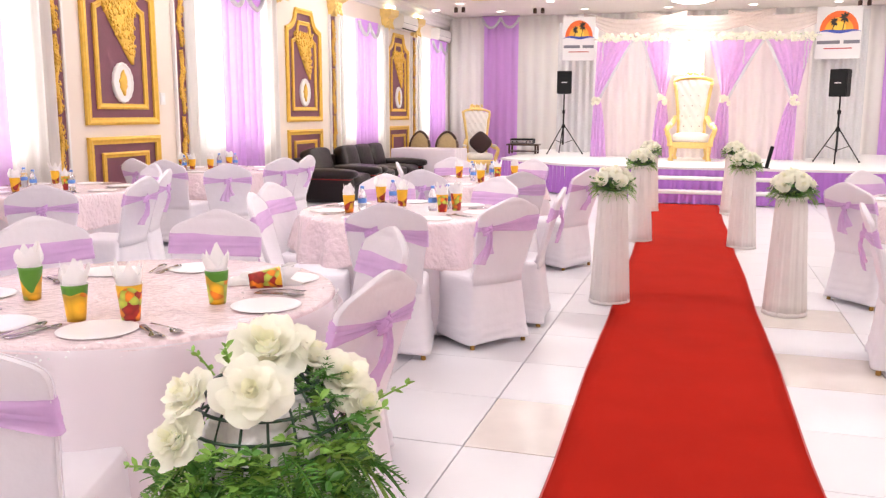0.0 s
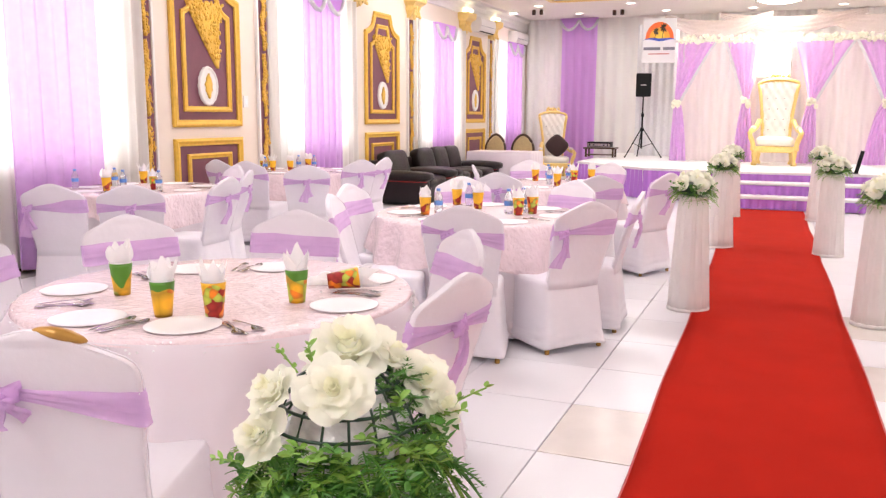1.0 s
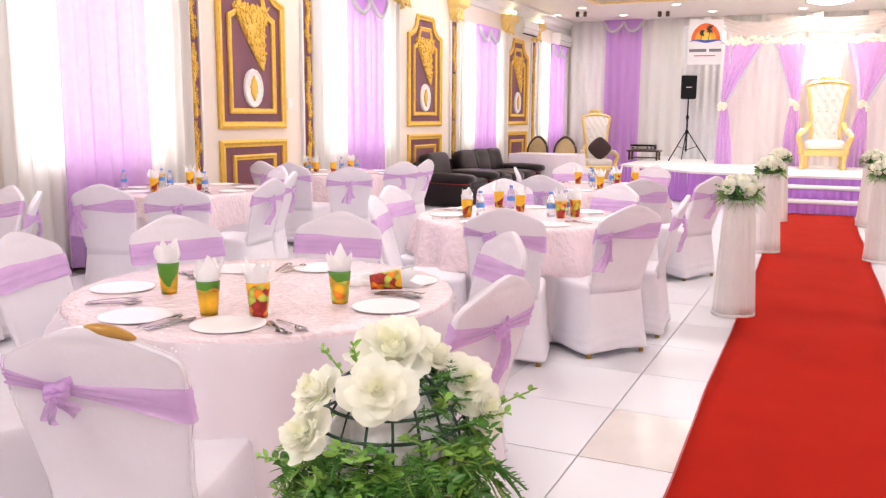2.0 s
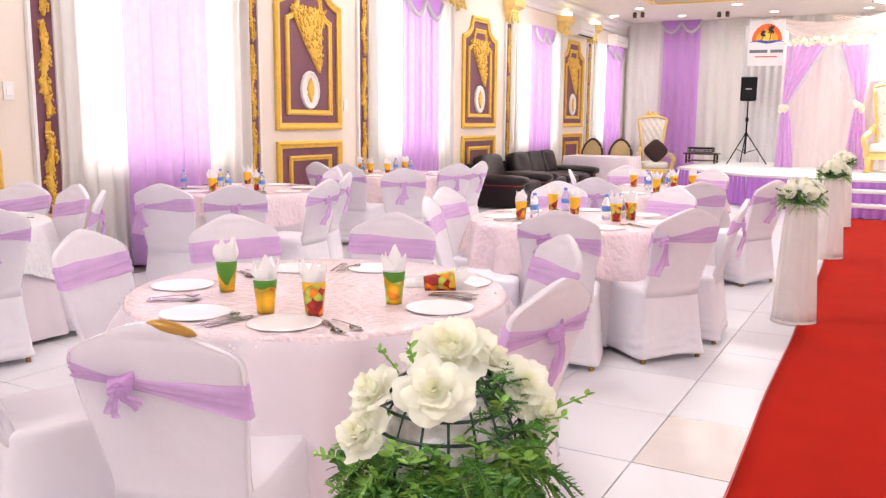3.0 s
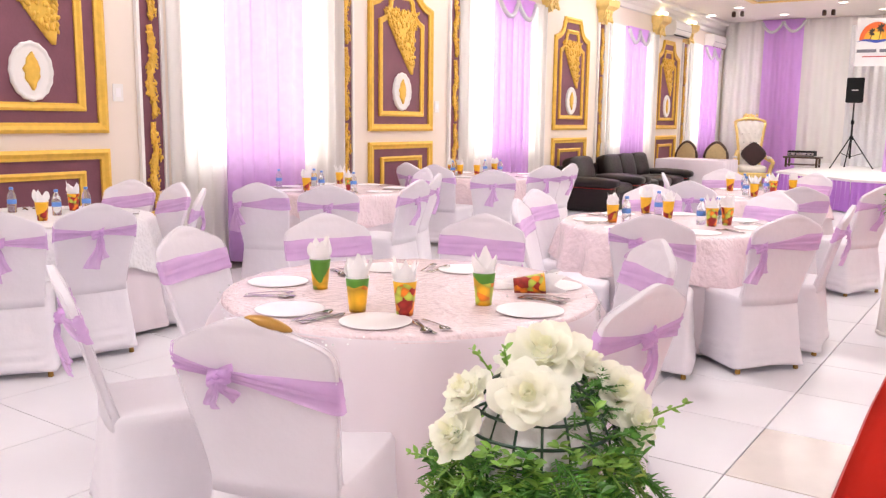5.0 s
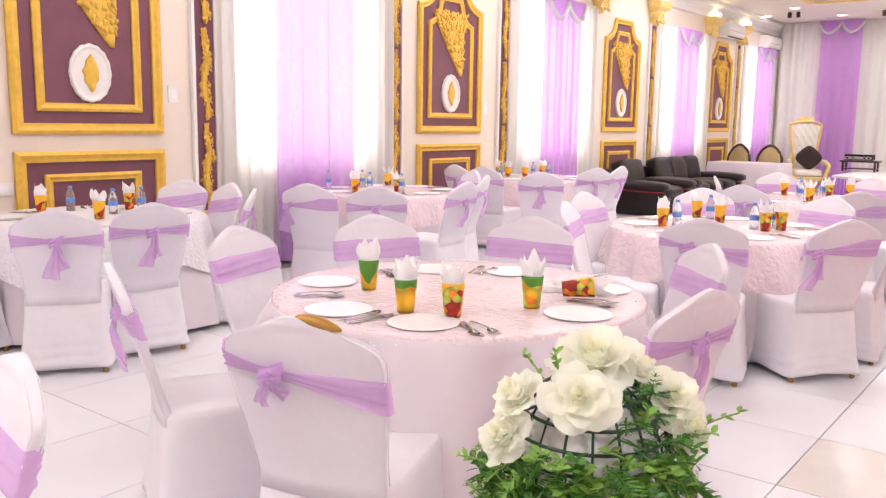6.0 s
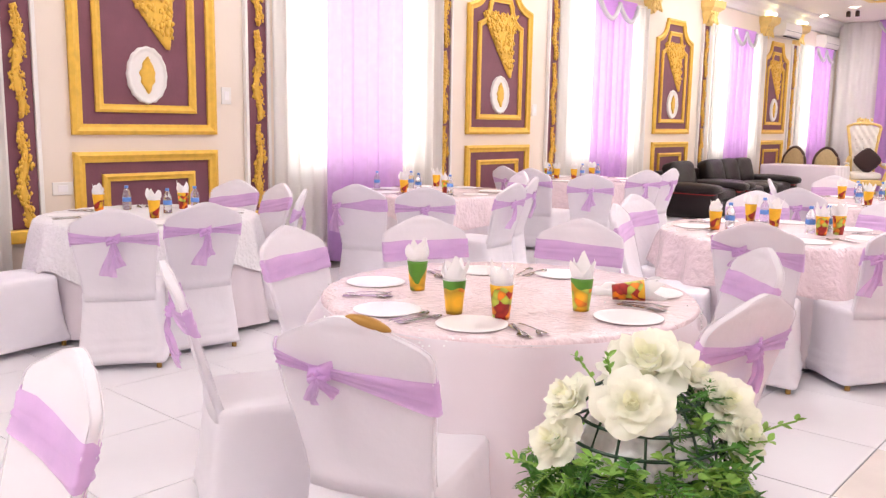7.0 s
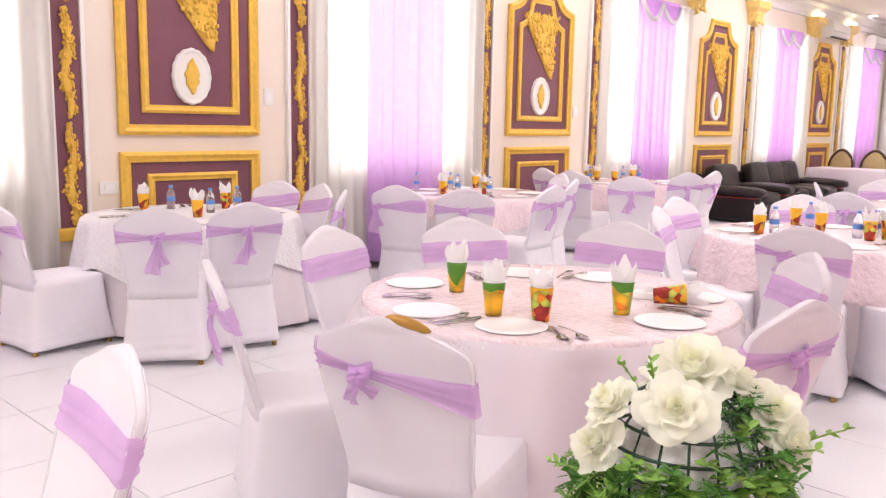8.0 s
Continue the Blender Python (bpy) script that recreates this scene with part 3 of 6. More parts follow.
def ribbon(bm, pts, w0, w1, seed=0, nrm=Vector((0, 1, 0))):
    """A crumpled strip along pts."""
    pts = [Vector(p) for p in pts]
    n = len(pts)
    rows = []
    for i, p in enumerate(pts):
        d = (pts[min(i + 1, n - 1)] - pts[max(0, i - 1)]).normalized()
        s = d.cross(nrm).normalized()
        w = w0 + (w1 - w0) * i / (n - 1)
        rows.append([p + s * w * (j / 6 - 0.5) + nrm * 0.012 * math.sin(j * 2.1 + seed + i * 0.5) * min(1, i / 2 + 0.3) for j in range(7)])
    loft(bm, rows, False, False, closed=False)


BOW_X = (0.0, -0.185, -0.085)
BOW_TILT = (0.0, 0.10, -0.28)


def bow(style=0):
    bm = bmesh.new()
    x = BOW_X[style]
    z, y = 0.775 + BOW_TILT[style] * x * 0.5, back_pos(0.775) - 0.036
    bmesh.ops.create_icosphere(bm, subdivisions=3, radius=1, matrix=pose(x, y, z) @ Matrix.Diagonal((0.013, 0.012, 0.016, 1)))
    for v in bm.verts:
        v.co += (v.co - Vector((x, y, z))) * 0.9 * noise.noise(v.co * 60 + Vector((style, 0, 0)))
    back = Vector((0, -1, 0))
    # small puffed loops beside the knot
    for s, ln, dr in ((-1, 0.045, 0.012), (1, 0.040, -0.006)):
        sheet(bm, lambda u, v: (x + s * ln * math.sin(math.pi * u) * (0.8 + 0.2 * v), y - 0.004 - 0.016 * math.sin(math.pi * u) * math.cos(2 * math.pi * u) - 0.008 * math.sin(v * 6), z + (v - 0.5) * (0.016 + 0.034 * math.sin(math.pi * u)) + 0.010 * math.cos(math.pi * u) - dr * math.sin(math.pi * u)), 12, 5)
    tails = ((-0.028, 0.20, 0.10), (0.024, 0.15, 0.08)) if style != 2 else ((-0.03, 0.085, 0.05), (0.035, 0.055, 0.04))
    for k, (dx, ln, w) in enumerate(tails):
        ribbon(bm, [(x + dx * u * 1.2 + 0.006 * math.sin(u * 5 + k), y - 0.004 + 0.022 * u - 0.010 * math.sin(u * 4), z - 0.012 - ln * u) for u in (i / 9 for i in range(10))], 0.016, w, k * 2, back)
    return smooth(bm)


def chair_leg(x, y):
    bm = bmesh.new()
    lathe(bm, [(0.014, 0.0), (0.016, 0.004), (0.015, 0.02), (0.015, 0.05), (0.012, 0.08)], 12, pose(x, y, 0))
    return smooth(bm)


def banquet_chair(style=0):
    t = thing("banquet_chair", "banquet chair in a white stretch cover with a lilac organza sash", "chair", "chairs round the tables")
    cover = part("cover", chair_cover(bmesh.new(), style), M_COVER, t)
    for sy in (-1, 1):
        part("seam", cover_seam(sy), M_COVER, cover)
    s = part("sash", sash_band(BOW_TILT[style], BOW_X[style]), M_SASH, t, "lilac organza sash")
    part("bow", bow(style), M_SASH, s)
    for x in (-0.205, 0.205):
        for y in (-0.236, 0.246):
            part("leg", chair_leg(x, y), M_WOOD, t, "brass-coloured foot")
    return t


T1, T2, T3 = (-2.12, 2.84), (-2.08, 5.82), (-2.35, 8.65)
TA, TB, TD, TR, TL = (-5.62, 3.22), (-5.72, 6.42), (-5.72, 9.30), (2.0, 7.8), (-2.05, -0.60)
CHAIRS = [  # back's top x, y, table faced, kind of bow
    (-2.74, 1.64, T1, 0), (-3.25, 2.58, T1, 0), (-3.12, 3.40, T1, 0), (-2.45, 3.94, T1, 1), (-0.98, 2.61, T1, 0), (-1.34, 3.60, T1, 0),
    (-1.834, 0.912, TL, 0),
    (-1.73, 4.51, T2, 2), (-1.11, 5.07, T2, 1), (-0.94, 5.90, T2, 0), (-1.59, 6.70, T2, 0), (-3.06, 5.60, (-2.08, 5.57), 0), (-2.768, 4.828, (-1.8, 5.15), 0), (-2.571, 6.70, T2, 0),
    (-2.47, 7.32, T3, 0), (-1.538, 7.33, T3, 1), (-1.02, 7.95, T3, 0), (-1.85, 9.5, T3, 0), (-2.83, 9.55, T3, 0), (-3.083, 8.34, T3, 0),
    (-4.47, 2.34, TA, 0), (-4.45, 2.93, TA, 0), (-5.94, 4.20, TA, 2), (-5.41, 4.25, TA, 2), (-5.45, 1.78, TA, 0),
    (-4.85, 4.02, TA, 0), (-4.98, 4.64, TB, 1), (-4.44, 4.86, TB, 0), (-4.25, 5.79, (-5.72, 5.65), 0), (-5.24, 7.25, TB, 0), (-4.625, 6.61, (-5.6, 6.2), 0),
    (-4.58, 7.51, TD, 0), (-6.04, 7.95, TD, 0), (-5.57, 7.85, TD, 0), (-4.60, 8.75, TD, 0), (-4.563, 9.32, TD, 0),
    (0.99, 7.01, TR, 0), (1.35, 8.6, TR, 0), (0.85, 5.42, (2.2, 5.3), 0),
]
kinds = {}
for bx, by, (tx, ty), style in CHAIRS:
    d = Vector((tx - bx, ty - by)).normalized()
    # the top of the back stands 0.375 behind the seat's middle
    m = pose(bx + d.x * 0.375, by + d.y * 0.375, 0, 0, 0, math.degrees(math.atan2(-d.x, d.y)))
    if style not in kinds:
        kinds[style] = banquet_chair(style)
        kinds[style].matrix_world = m
    else:
        copy_thing(kinds[style], m)

# chair whose cover has slipped off its wooden top rail
d = Vector((T1[0] + 1.66, T1[1] - 1.52)).normalized()
m = pose(-1.66 + d.x * 0.375, 1.52 + d.y * 0.375, 0, 0, 0, math.degrees(math.atan2(-d.x, d.y)))
t = copy_thing(kinds[2], m)
tagged(t, "banquet chair with cover slipped off its wooden top rail")
bm = bmesh.new()
rings = []
for i in range(13):
    u = i / 12
    r = 0.003 + 0.012 * math.sin(math.pi * u) ** 0.6
    x = 0.005 + 0.125 * u
    c = Vector((x, -0.372 + 0.6 * x * x, 0.947 - 0.75 * x ** 1.6 + 0.004))
    rings.append([c + Vector((0.3 * r * math.sin(b), 1.25 * r * math.cos(b), r * math.sin(b))) for b in (2 * math.pi * k / 10 for k in range(10))])
loft(bm, rings)
part("top_rail", smooth(bm), M_WOOD, t, "varnished curved wooden top rail")


# ---------- tables ----------
def cloth_rings(R, z0, z1, n, folds, amp, flare, seed, nz=9):
    rnd = random.Random(seed)
    ph = [rnd.uniform(0, 6.28) for _ in range(4)]
    rings = []
    for k in range(nz):
        v = k / (nz - 1)
        z = z1 + (z0 - z1) * v
        ring = []
        for i in range(n):
            a = 2 * math.pi * i / n
            f = math.sin(folds * a + ph[0] + 0.7 * math.sin(2 * a + ph[1])) + 0.45 * math.sin(folds * 1.7 // 1 * a + ph[2])
            f = f if f > 0 else f * 0.6
            vd = (z1 - z) / 0.705
            r = R + 0.012 + flare * vd + amp * f * vd ** 0.55
            ring.append(Vector((r * math.cos(a), r * math.sin(a), z)))
        rings.append(ring)
    return rings


def round_table(c, R, seed, pink=True, lo=0.34, overlay=None):
    t = thing("round_table", "round banquet table on a steel pedestal", "table", "banquet tables", m=pose(c[0], c[1], 0))
    bm = bmesh.new()
    lathe(bm, [(R - 0.02, 0.715), (R, 0.722), (R, 0.738), (R - 0.02, 0.745)], 48)
    part("tabletop", bm, M_DWOOD, t)
    part("pedestal", smooth(lathe(bmesh.new(), [(0.3, 0.0), (0.3, 0.02), (0.06, 0.05), (0.045, 0.3), (0.05, 0.714)], 20)), M_BLACK, t)
    n = 160
    cl = thing("tablecloth", "white satin tablecloth falling in folds to the floor", "tablecloth", "tablecloths", m=pose(c[0], c[1], 0))
    bm = bmesh.new()
    top = [[Vector((r * math.cos(2 * math.pi * i / n), r * math.sin(2 * math.pi * i / n), z)) for i in range(n)] for r, z in ((0.3, 0.7515), (R * 0.8, 0.7515), (R - 0.012, 0.751), (R + 0.004, 0.746))]
    loft(bm, top + cloth_rings(R, 0.03, 0.735, n, 11 if lo > 0.7 else 13, 0.105 if lo > 0.7 else 0.066, 0.09, seed, 14), True, False)
    part("cloth", smooth(bm), M_CLOTH, cl)
    if pink:
        ov = thing("table_overlay", "white crinkled lace overlay cloth" if overlay else "pink crinkled overlay cloth with silver sequins", "tablecloth", "pink overlays", m=pose(c[0], c[1], 0))
        bm = bmesh.new()
        rnd = random.Random(seed + 7)
        p0 = rnd.uniform(0, 6)
        top = [[Vector((r * math.cos(2 * math.pi * i / n), r * math.sin(2 * math.pi * i / n), z + 0.002 * math.sin(i * 1.3 + r * 40))) for i in range(n)] for r, z in ((0.15, 0.757), (0.3, 0.757), (R * 0.5, 0.757), (R * 0.7, 0.757), (R * 0.88, 0.757), (R, 0.7555), (R + (0.008 if lo > 0.7 else 0.014), 0.748))]
        rings = cloth_rings(R + (-0.002 if lo > 0.7 else 0.012), lo, 0.735, n, 13, 0.058, 0.09, seed, 6)
        for k, ring in enumerate(rings):
            v = k / (len(rings) - 1)
            for i, p in enumerate(ring):
                a = 2 * math.pi * i / n
                drop = 1.0 if lo < 0.1 else 0.6 + 0.4 * abs(math.sin(2 * a + p0))
                p.z = 0.735 - (0.735 - lo) * v * drop
        loft(bm, top + rings, True, False)
        part("cloth", smooth(bm), overlay or M_PINK, ov)
        bm = bmesh.new()
        for k in range(170):
            a = rnd.choice((0.3, 1.5, 2.7, 3.9, 5.0)) + rnd.gauss(0, 0.16)
            if k % 3:
                p = Vector(((R + 0.020) * math.cos(a), (R + 0.020) * math.sin(a), 0.75 - 0.10 * rnd.random() ** 2))
            else:
                r = R * (1 - 0.5 * rnd.random() ** 2)
                p = Vector((r * math.cos(a), r * math.sin(a), 0.7585))
            bmesh.ops.create_cone(bm, cap_ends=True, segments=6, radius1=0.0042, radius2=0.0042, depth=0.001, matrix=Matrix.Translation(p) @ Euler((rnd.uniform(-1, 1), rnd.uniform(-1, 1), 0)).to_matrix().to_4x4())
        tagged(part("sequin_trim", bm, M_SEQ, ov, "scattered silver sequins"), kind="stuff")
    return t


round_table(T1, 0.755, 1, True, 0.728)
round_table(T2, 0.745, 2, True, 0.42)
round_table(T3, 0.745, 3, True, 0.5)
round_table(TA, 0.745, 4, True, 0.30, M_LACE)
round_table(TB, 0.745, 5, True, 0.45)
round_table(TD, 0.745, 6, True, 0.42)
round_table(TR, 0.745, 7, True, 0.45)


# ---------- carpet and flower pillars ----------
bm = bmesh.new()
def carpet(u, v):
    y = -1.5 + 15.7 * v
    cx = -0.045 - 0.0235 * (y - 3.3)
    return (cx + (u - 0.5) * 1.05 + 0.006 * math.sin(y * 2.3 + u * 2), y, 0.008 + 0.0025 * math.sin(y * 7 + u * 3))
sheet(bm, carpet, 12, 160)
ob = new("carpet_runner", mesh_of("carpet_runner", smooth(bm), M_CARPET))
solid(ob, 0.007)
for s in (0.0, 1.0):
    bm = bmesh.new()
    tube(bm, [carpet(s, j / 80) for j in range(81)], 0.006, 6)
    part("edge_binding", smooth(bm), M_REDP, ob)
tagged(ob, "long red carpet runner leading to the stage", "carpet")


def rose(bm, m, R, seed, nu=9, nv=7, wide=1.0):
    """Silk rose: a yellowish rolled heart inside broad, wavy, uneven petals."""
    rnd = random.Random(seed)
    rows = ((2, 0.12, 0.66, 0.0), (3, 0.22, 0.71, 0.02), (3, 0.35, 0.71, 0.06), (4, 0.52, 0.69, 0.13), (5, 0.72, 0.60, 0.22), (5, 0.94, 0.46, 0.34))
    for ring, (cnt, rad, ht, curl) in enumerate(rows):
        rad, ht, curl = rad * (0.25 + 0.75 * wide), ht * (1.55 - 0.55 * wide), curl * wide ** 2
        for k in range(cnt):
            a0 = 2 * math.pi * (k + rnd.uniform(-0.22, 0.22)) / cnt + ring * 0.9
            half = math.pi / cnt * rnd.uniform(1.25, 1.6)
            tip, wob, rr = rnd.uniform(0.82, 1.18), rnd.uniform(0, 6), rnd.uniform(0.84, 1.12)
            ruff = (0.02, 0.03, 0.05, 0.07, 0.085, 0.095)[ring]
            def petal(u, v):
                s = 2 * u - 1
                vv = v * (1 - 0.26 * abs(s) ** 2.6)
                a = a0 + s * half * (0.30 + 0.70 * math.sin(math.pi / 2 * min(1, v * 1.35)))
                r = rad * rr * vv ** 0.65 * (1 - 0.12 * s * s) + curl * 0.40 * vv ** 4
                z = ht * tip * (0.30 + 0.70 * vv ** 1.15) - curl * 0.62 * vv ** 5 - 0.16 * rad
                fr = ruff * (math.sin(s * 3.7 + wob) + 0.5 * math.sin(s * 8.3 + wob * 2.3)) * v ** 2.4
                rim = 0.035 * math.sin(s * 17 + wob * 3) * v ** 6
                return m @ Vector((R * (r + fr * 0.7) * math.cos(a), R * (r + fr * 0.7) * math.sin(a), R * (z + fr + rim)))
            n0 = len(bm.faces)
            sheet(bm, petal, nu, nv)
            if ring < 2:
                bm.faces.ensure_lookup_table()
                for fc_ in bm.faces[n0:]:
                    fc_.material_index = 1
    n0 = len(bm.faces)
    bmesh.ops.create_icosphere(bm, subdivisions=2, radius=1.0, matrix=m @ Matrix.Translation((0, 0, R * 0.20)) @ Matrix.Diagonal((R * 0.3, R * 0.3, R * 0.25, 1)))
    bm.faces.ensure_lookup_table()
    for fc_ in bm.faces[n0:]:
        fc_.material_index = 1
    return smooth(bm)


def leaf(bm, m, L, W):
    vs = []
    rows = ((0, 0.02), (0.25, 0.8), (0.5, 1.0), (0.75, 0.65), (1.0, 0.03))
    for v, w in rows:
        z = 0.12 * L * math.sin(v * 2.6)
        vs.append([bm.verts.new(m @ Vector((s * w * W / 2, v * L, z - (0.06 * L * w if s == 0 else 0)))) for s in (-1, 0, 1)])
    for a, b in zip(vs, vs[1:]):
        for i in range(2):
            bm.faces.new((a[i], a[i + 1], b[i + 1], b[i]))


def along(p, d, spin=0.0):
    """A pose at p whose y axis runs along d."""
    q = Vector(d).to_track_quat('Y', 'Z').to_matrix().to_4x4()
    return Matrix.Translation(p) @ q @ Matrix.Rotation(spin, 4, 'Y')


def fern(bm, p, d, L, rnd, n=11, curl=-0.5):
    d = Vector(d).normalized()
    side = d.cross(Vector((0, 0, 1))).normalized()
    pts = []
    for i in range(n):
        u = i / (n - 1)
        q = Vector(p) + d * L * u + Vector((0, 0, curl * L * u * u))
        pts.append(q)
        if i:
            w = L * 0.30 * math.sin(math.pi * (0.15 + 0.8 * u)) + 0.004
            for s in (-1, 1):
                dd = (side * s + d * 0.7 + Vector((0, 0, rnd.uniform(-0.3, 0.2)))).normalized()
                leaf(bm, along(q, dd, rnd.uniform(-0.5, 0.5)), w, w * 0.18)
    tube(bm, pts, 0.0016, 5)


def sprig(bm, p, d, L, rnd, size=0.03, n=6):
    d = Vector(d).normalized()
    pts = [Vector(p) + d * L * i / n + Vector((0, 0, 0.12 * L * math.sin(i / n * 2))) for i in range(n + 1)]
    tube(bm, pts, 0.0016, 5)
    for i in range(1, n + 1):
        for s in (-1, 1):
            dd = (d * 0.5 + d.cross(Vector((rnd.uniform(-.3, .3), rnd.uniform(-.3, .3), 1))).normalized() * s + Vector((0, 0, rnd.uniform(-0.2, 0.7)))).normalized()
            leaf(bm, along(pts[i], dd, rnd.uniform(-1, 1)), size * rnd.uniform(0.7, 1.2), size * 0.5)


def pillar(c, seed, near=False):
    rnd = random.Random(seed)
    t = thing("flower_pillar", "tapered aisle pillar draped in white voile", "pillar", "aisle flower pillars", m=pose(c[0], c[1], 0))
    n = 96
    rings = []
    for k in range(10):
        v = k / 9
        z = 0.015 + 0.835 * v
        r0 = 0.152 + (0.105 - 0.152) * v
        if v > 0.93:
            r0 -= 0.004
        rings.append([Vector((r * math.cos(a), r * math.sin(a), z)) for a, r in ((2 * math.pi * i / n, r0 + 0.0040 * math.sin(13 * 2 * math.pi * i / n + seed + 0.8 * math.sin(v * 3)) + 0.003 * math.sin(29 * 2 * math.pi * i / n + seed)) for i in range(n))])
    bm = bmesh.new()
    loft(bm, rings)
    part("drape", smooth(bm), M_PILLAR, t)
    part("base_ring", smooth(lathe(bmesh.new(), [(0.150, 0.0), (0.158, 0.004), (0.158, 0.026), (0.153, 0.03)], 40)), M_PILLAR, t)
    part("top_plate", smooth(lathe(bmesh.new(), [(0.11, 0.848), (0.115, 0.852), (0.115, 0.862), (0.108, 0.868)], 40)), M_WHITE, t)
    if near:
        return t
    f = thing("flower_arrangement", "ivory silk roses with green leaves on the pillar", "flowers", "aisle flower arrangements", m=pose(c[0], c[1], 0.868))
    bm = bmesh.new()
    bmesh.ops.create_icosphere(bm, subdivisions=2, radius=1, matrix=pose(0, 0, 0.05) @ Matrix.Diagonal((0.13, 0.13, 0.055, 1)))
    part("foam", smooth(bm), M_WIRE, f)
    spots = [(6.283 * i / 6 + seed, 0.30) for i in range(6)] + [(6.283 * i / 4 + seed * 2, 0.85) for i in range(4)] + [(seed, 1.45)]
    for k, (a, el) in enumerate(spots):
        a, el = a + rnd.uniform(-0.15, 0.15), el + rnd.uniform(-0.1, 0.1)
        dr = Vector((math.cos(a) * math.cos(el), math.sin(a) * math.cos(el), math.sin(el)))
        p = Vector((dr.x * 0.115, dr.y * 0.115, 0.06 + dr.z * 0.10))
        m = Matrix.Translation(p) @ dr.to_track_quat('Z', 'Y').to_matrix().to_4x4()
        part("rose", rose(bmesh.new(), m, rnd.uniform(0.056, 0.070), seed * 20 + k, 6, 5), M_ROSE, f, "ivory silk rose")
    bm = bmesh.new()
    for k in range(30):
        a = k * 2.4
        fern(bm, (0.09 * math.cos(a), 0.09 * math.sin(a), 0.03), (math.cos(a), math.sin(a), rnd.uniform(-0.2, 0.5)), rnd.uniform(0.06, 0.10), rnd, 7)
    for k in range(26):
        a = rnd.uniform(0, 6.28)
        sprig(bm, (0.08 * math.cos(a), 0.08 * math.sin(a), 0.05), (math.cos(a), math.sin(a), rnd.uniform(-0.5, 0.5)), rnd.uniform(0.05, 0.10), rnd, 0.032, 4)
    part("foliage", bm, M_LEAF, f, "green plastic leaves")
    bm = bmesh.new()
    for k in range(75):
        a = k * 2.4 + 0.7
        fern(bm, (0.11 * math.cos(a), 0.11 * math.sin(a), rnd.uniform(-0.02, 0.07)), (math.cos(a), math.sin(a), rnd.uniform(-0.6, 0.4)), rnd.uniform(0.05, 0.085), rnd, 6)
    part("light_foliage", bm, M_LEAFL, f, "light green plastic fern leaves")
    return t


for k, c in enumerate([(-0.683, 6.62), (0.59, 6.63), (-0.71, 9.95), (0.41, 9.80), (-0.80, 13.1), (0.385, 13.05)]):
    pillar(c, k + 1)

# near pillar with its open wire cage of roses
NP = (-0.655, 1.225)
pillar(NP, 9, near=True)
f = thing("flower_arrangement", "ivory silk roses and green plastic leaves on a wire cage", "flowers", "aisle flower arrangements", m=pose(NP[0], NP[1], 0.868))
CAGE = [(0.0, 0.105), (0.03, 0.116), (0.055, 0.120), (0.088, 0.122), (0.12, 0.116), (0.15, 0.102), (0.178, 0.080), (0.198, 0.052), (0.206, 0.024)]
for z, r in CAGE[2:]:
    bm = bmesh.new()
    tube(bm, [(r * math.cos(a), r * math.sin(a), z) for a in (2 * math.pi * i / 40 for i in range(41))], 0.0027, 6)
    part("wire_ring", smooth(bm), M_WIRE, f, "dark green wire ring")
for k in range(18):
    a = 2 * math.pi * k / 18
    bm = bmesh.new()
    tube(bm, [(r * math.cos(a), r * math.sin(a), z) for z, r in CAGE], 0.0021, 6)
    part("wire_rib", smooth(bm), M_WIRE, f, "dark green wire rib")
bm = bmesh.new()
bmesh.ops.create_icosphere(bm, subdivisions=5, radius=1, matrix=pose(0, 0, 0.080) @ Matrix.Diagonal((0.106, 0.106, 0.080, 1)))
for v in bm.verts:
    v.co += v.co.normalized() * (0.016 * noise.noise(v.co * 38) - 0.020 * abs(noise.noise(v.co * 62)) + 0.006 * noise.noise(v.co * 150))
part("tissue_filling", smooth(bm), M_TISSUE, f, "crumpled white tissue inside")
for k, (p, R, d, w) in enumerate([((0.002, 0.004, 0.232), 0.076, (0.15, -0.60, 1), 0.95), ((0.034, -0.100, 0.198), 0.054, (0.30, -0.80, 0.62), 0.95), ((-0.070, -0.100, 0.182), 0.052, (-0.45, -0.60, 0.70), 0.88), ((-0.072, -0.134, 0.126), 0.048, (-0.20, -0.80, 0.65), 0.88),
                                   ((0.107, 0.056, 0.176), 0.054, (0.55, -0.55, 0.70), 0.88), ((0.134, 0.056, 0.134), 0.047, (0.75, -0.30, 0.60), 0.85), ((0.052, 0.050, 0.212), 0.048, (0.45, 0.25, 0.85), 0.9), ((-0.07, 0.09, 0.17), 0.055, (-0.5, 1, 0.4), 0.9)]):
    m = Matrix.Translation(Vector(p) - Vector(d).normalized() * R * 0.30) @ Vector(d).to_track_quat('Z', 'Y').to_matrix().to_4x4() @ Matrix.Rotation(k * 1.3, 4, 'Z')
    part("rose", rose(bmesh.new(), m, R, 300 + k, 14, 10, w), M_ROSE, f, "ivory silk rose with frilled petals")
rnd = random.Random(77)
dark, light = bmesh.new(), bmesh.new()


def reach(a):
    """How high leaves climb on the cage: low on the open side, high on the flank."""
    return 0.078 + 0.055 * max(0.0, math.cos(a - 0.35)) ** 2 + 0.012 * max(0.0, math.cos(a - 3.9)) ** 4


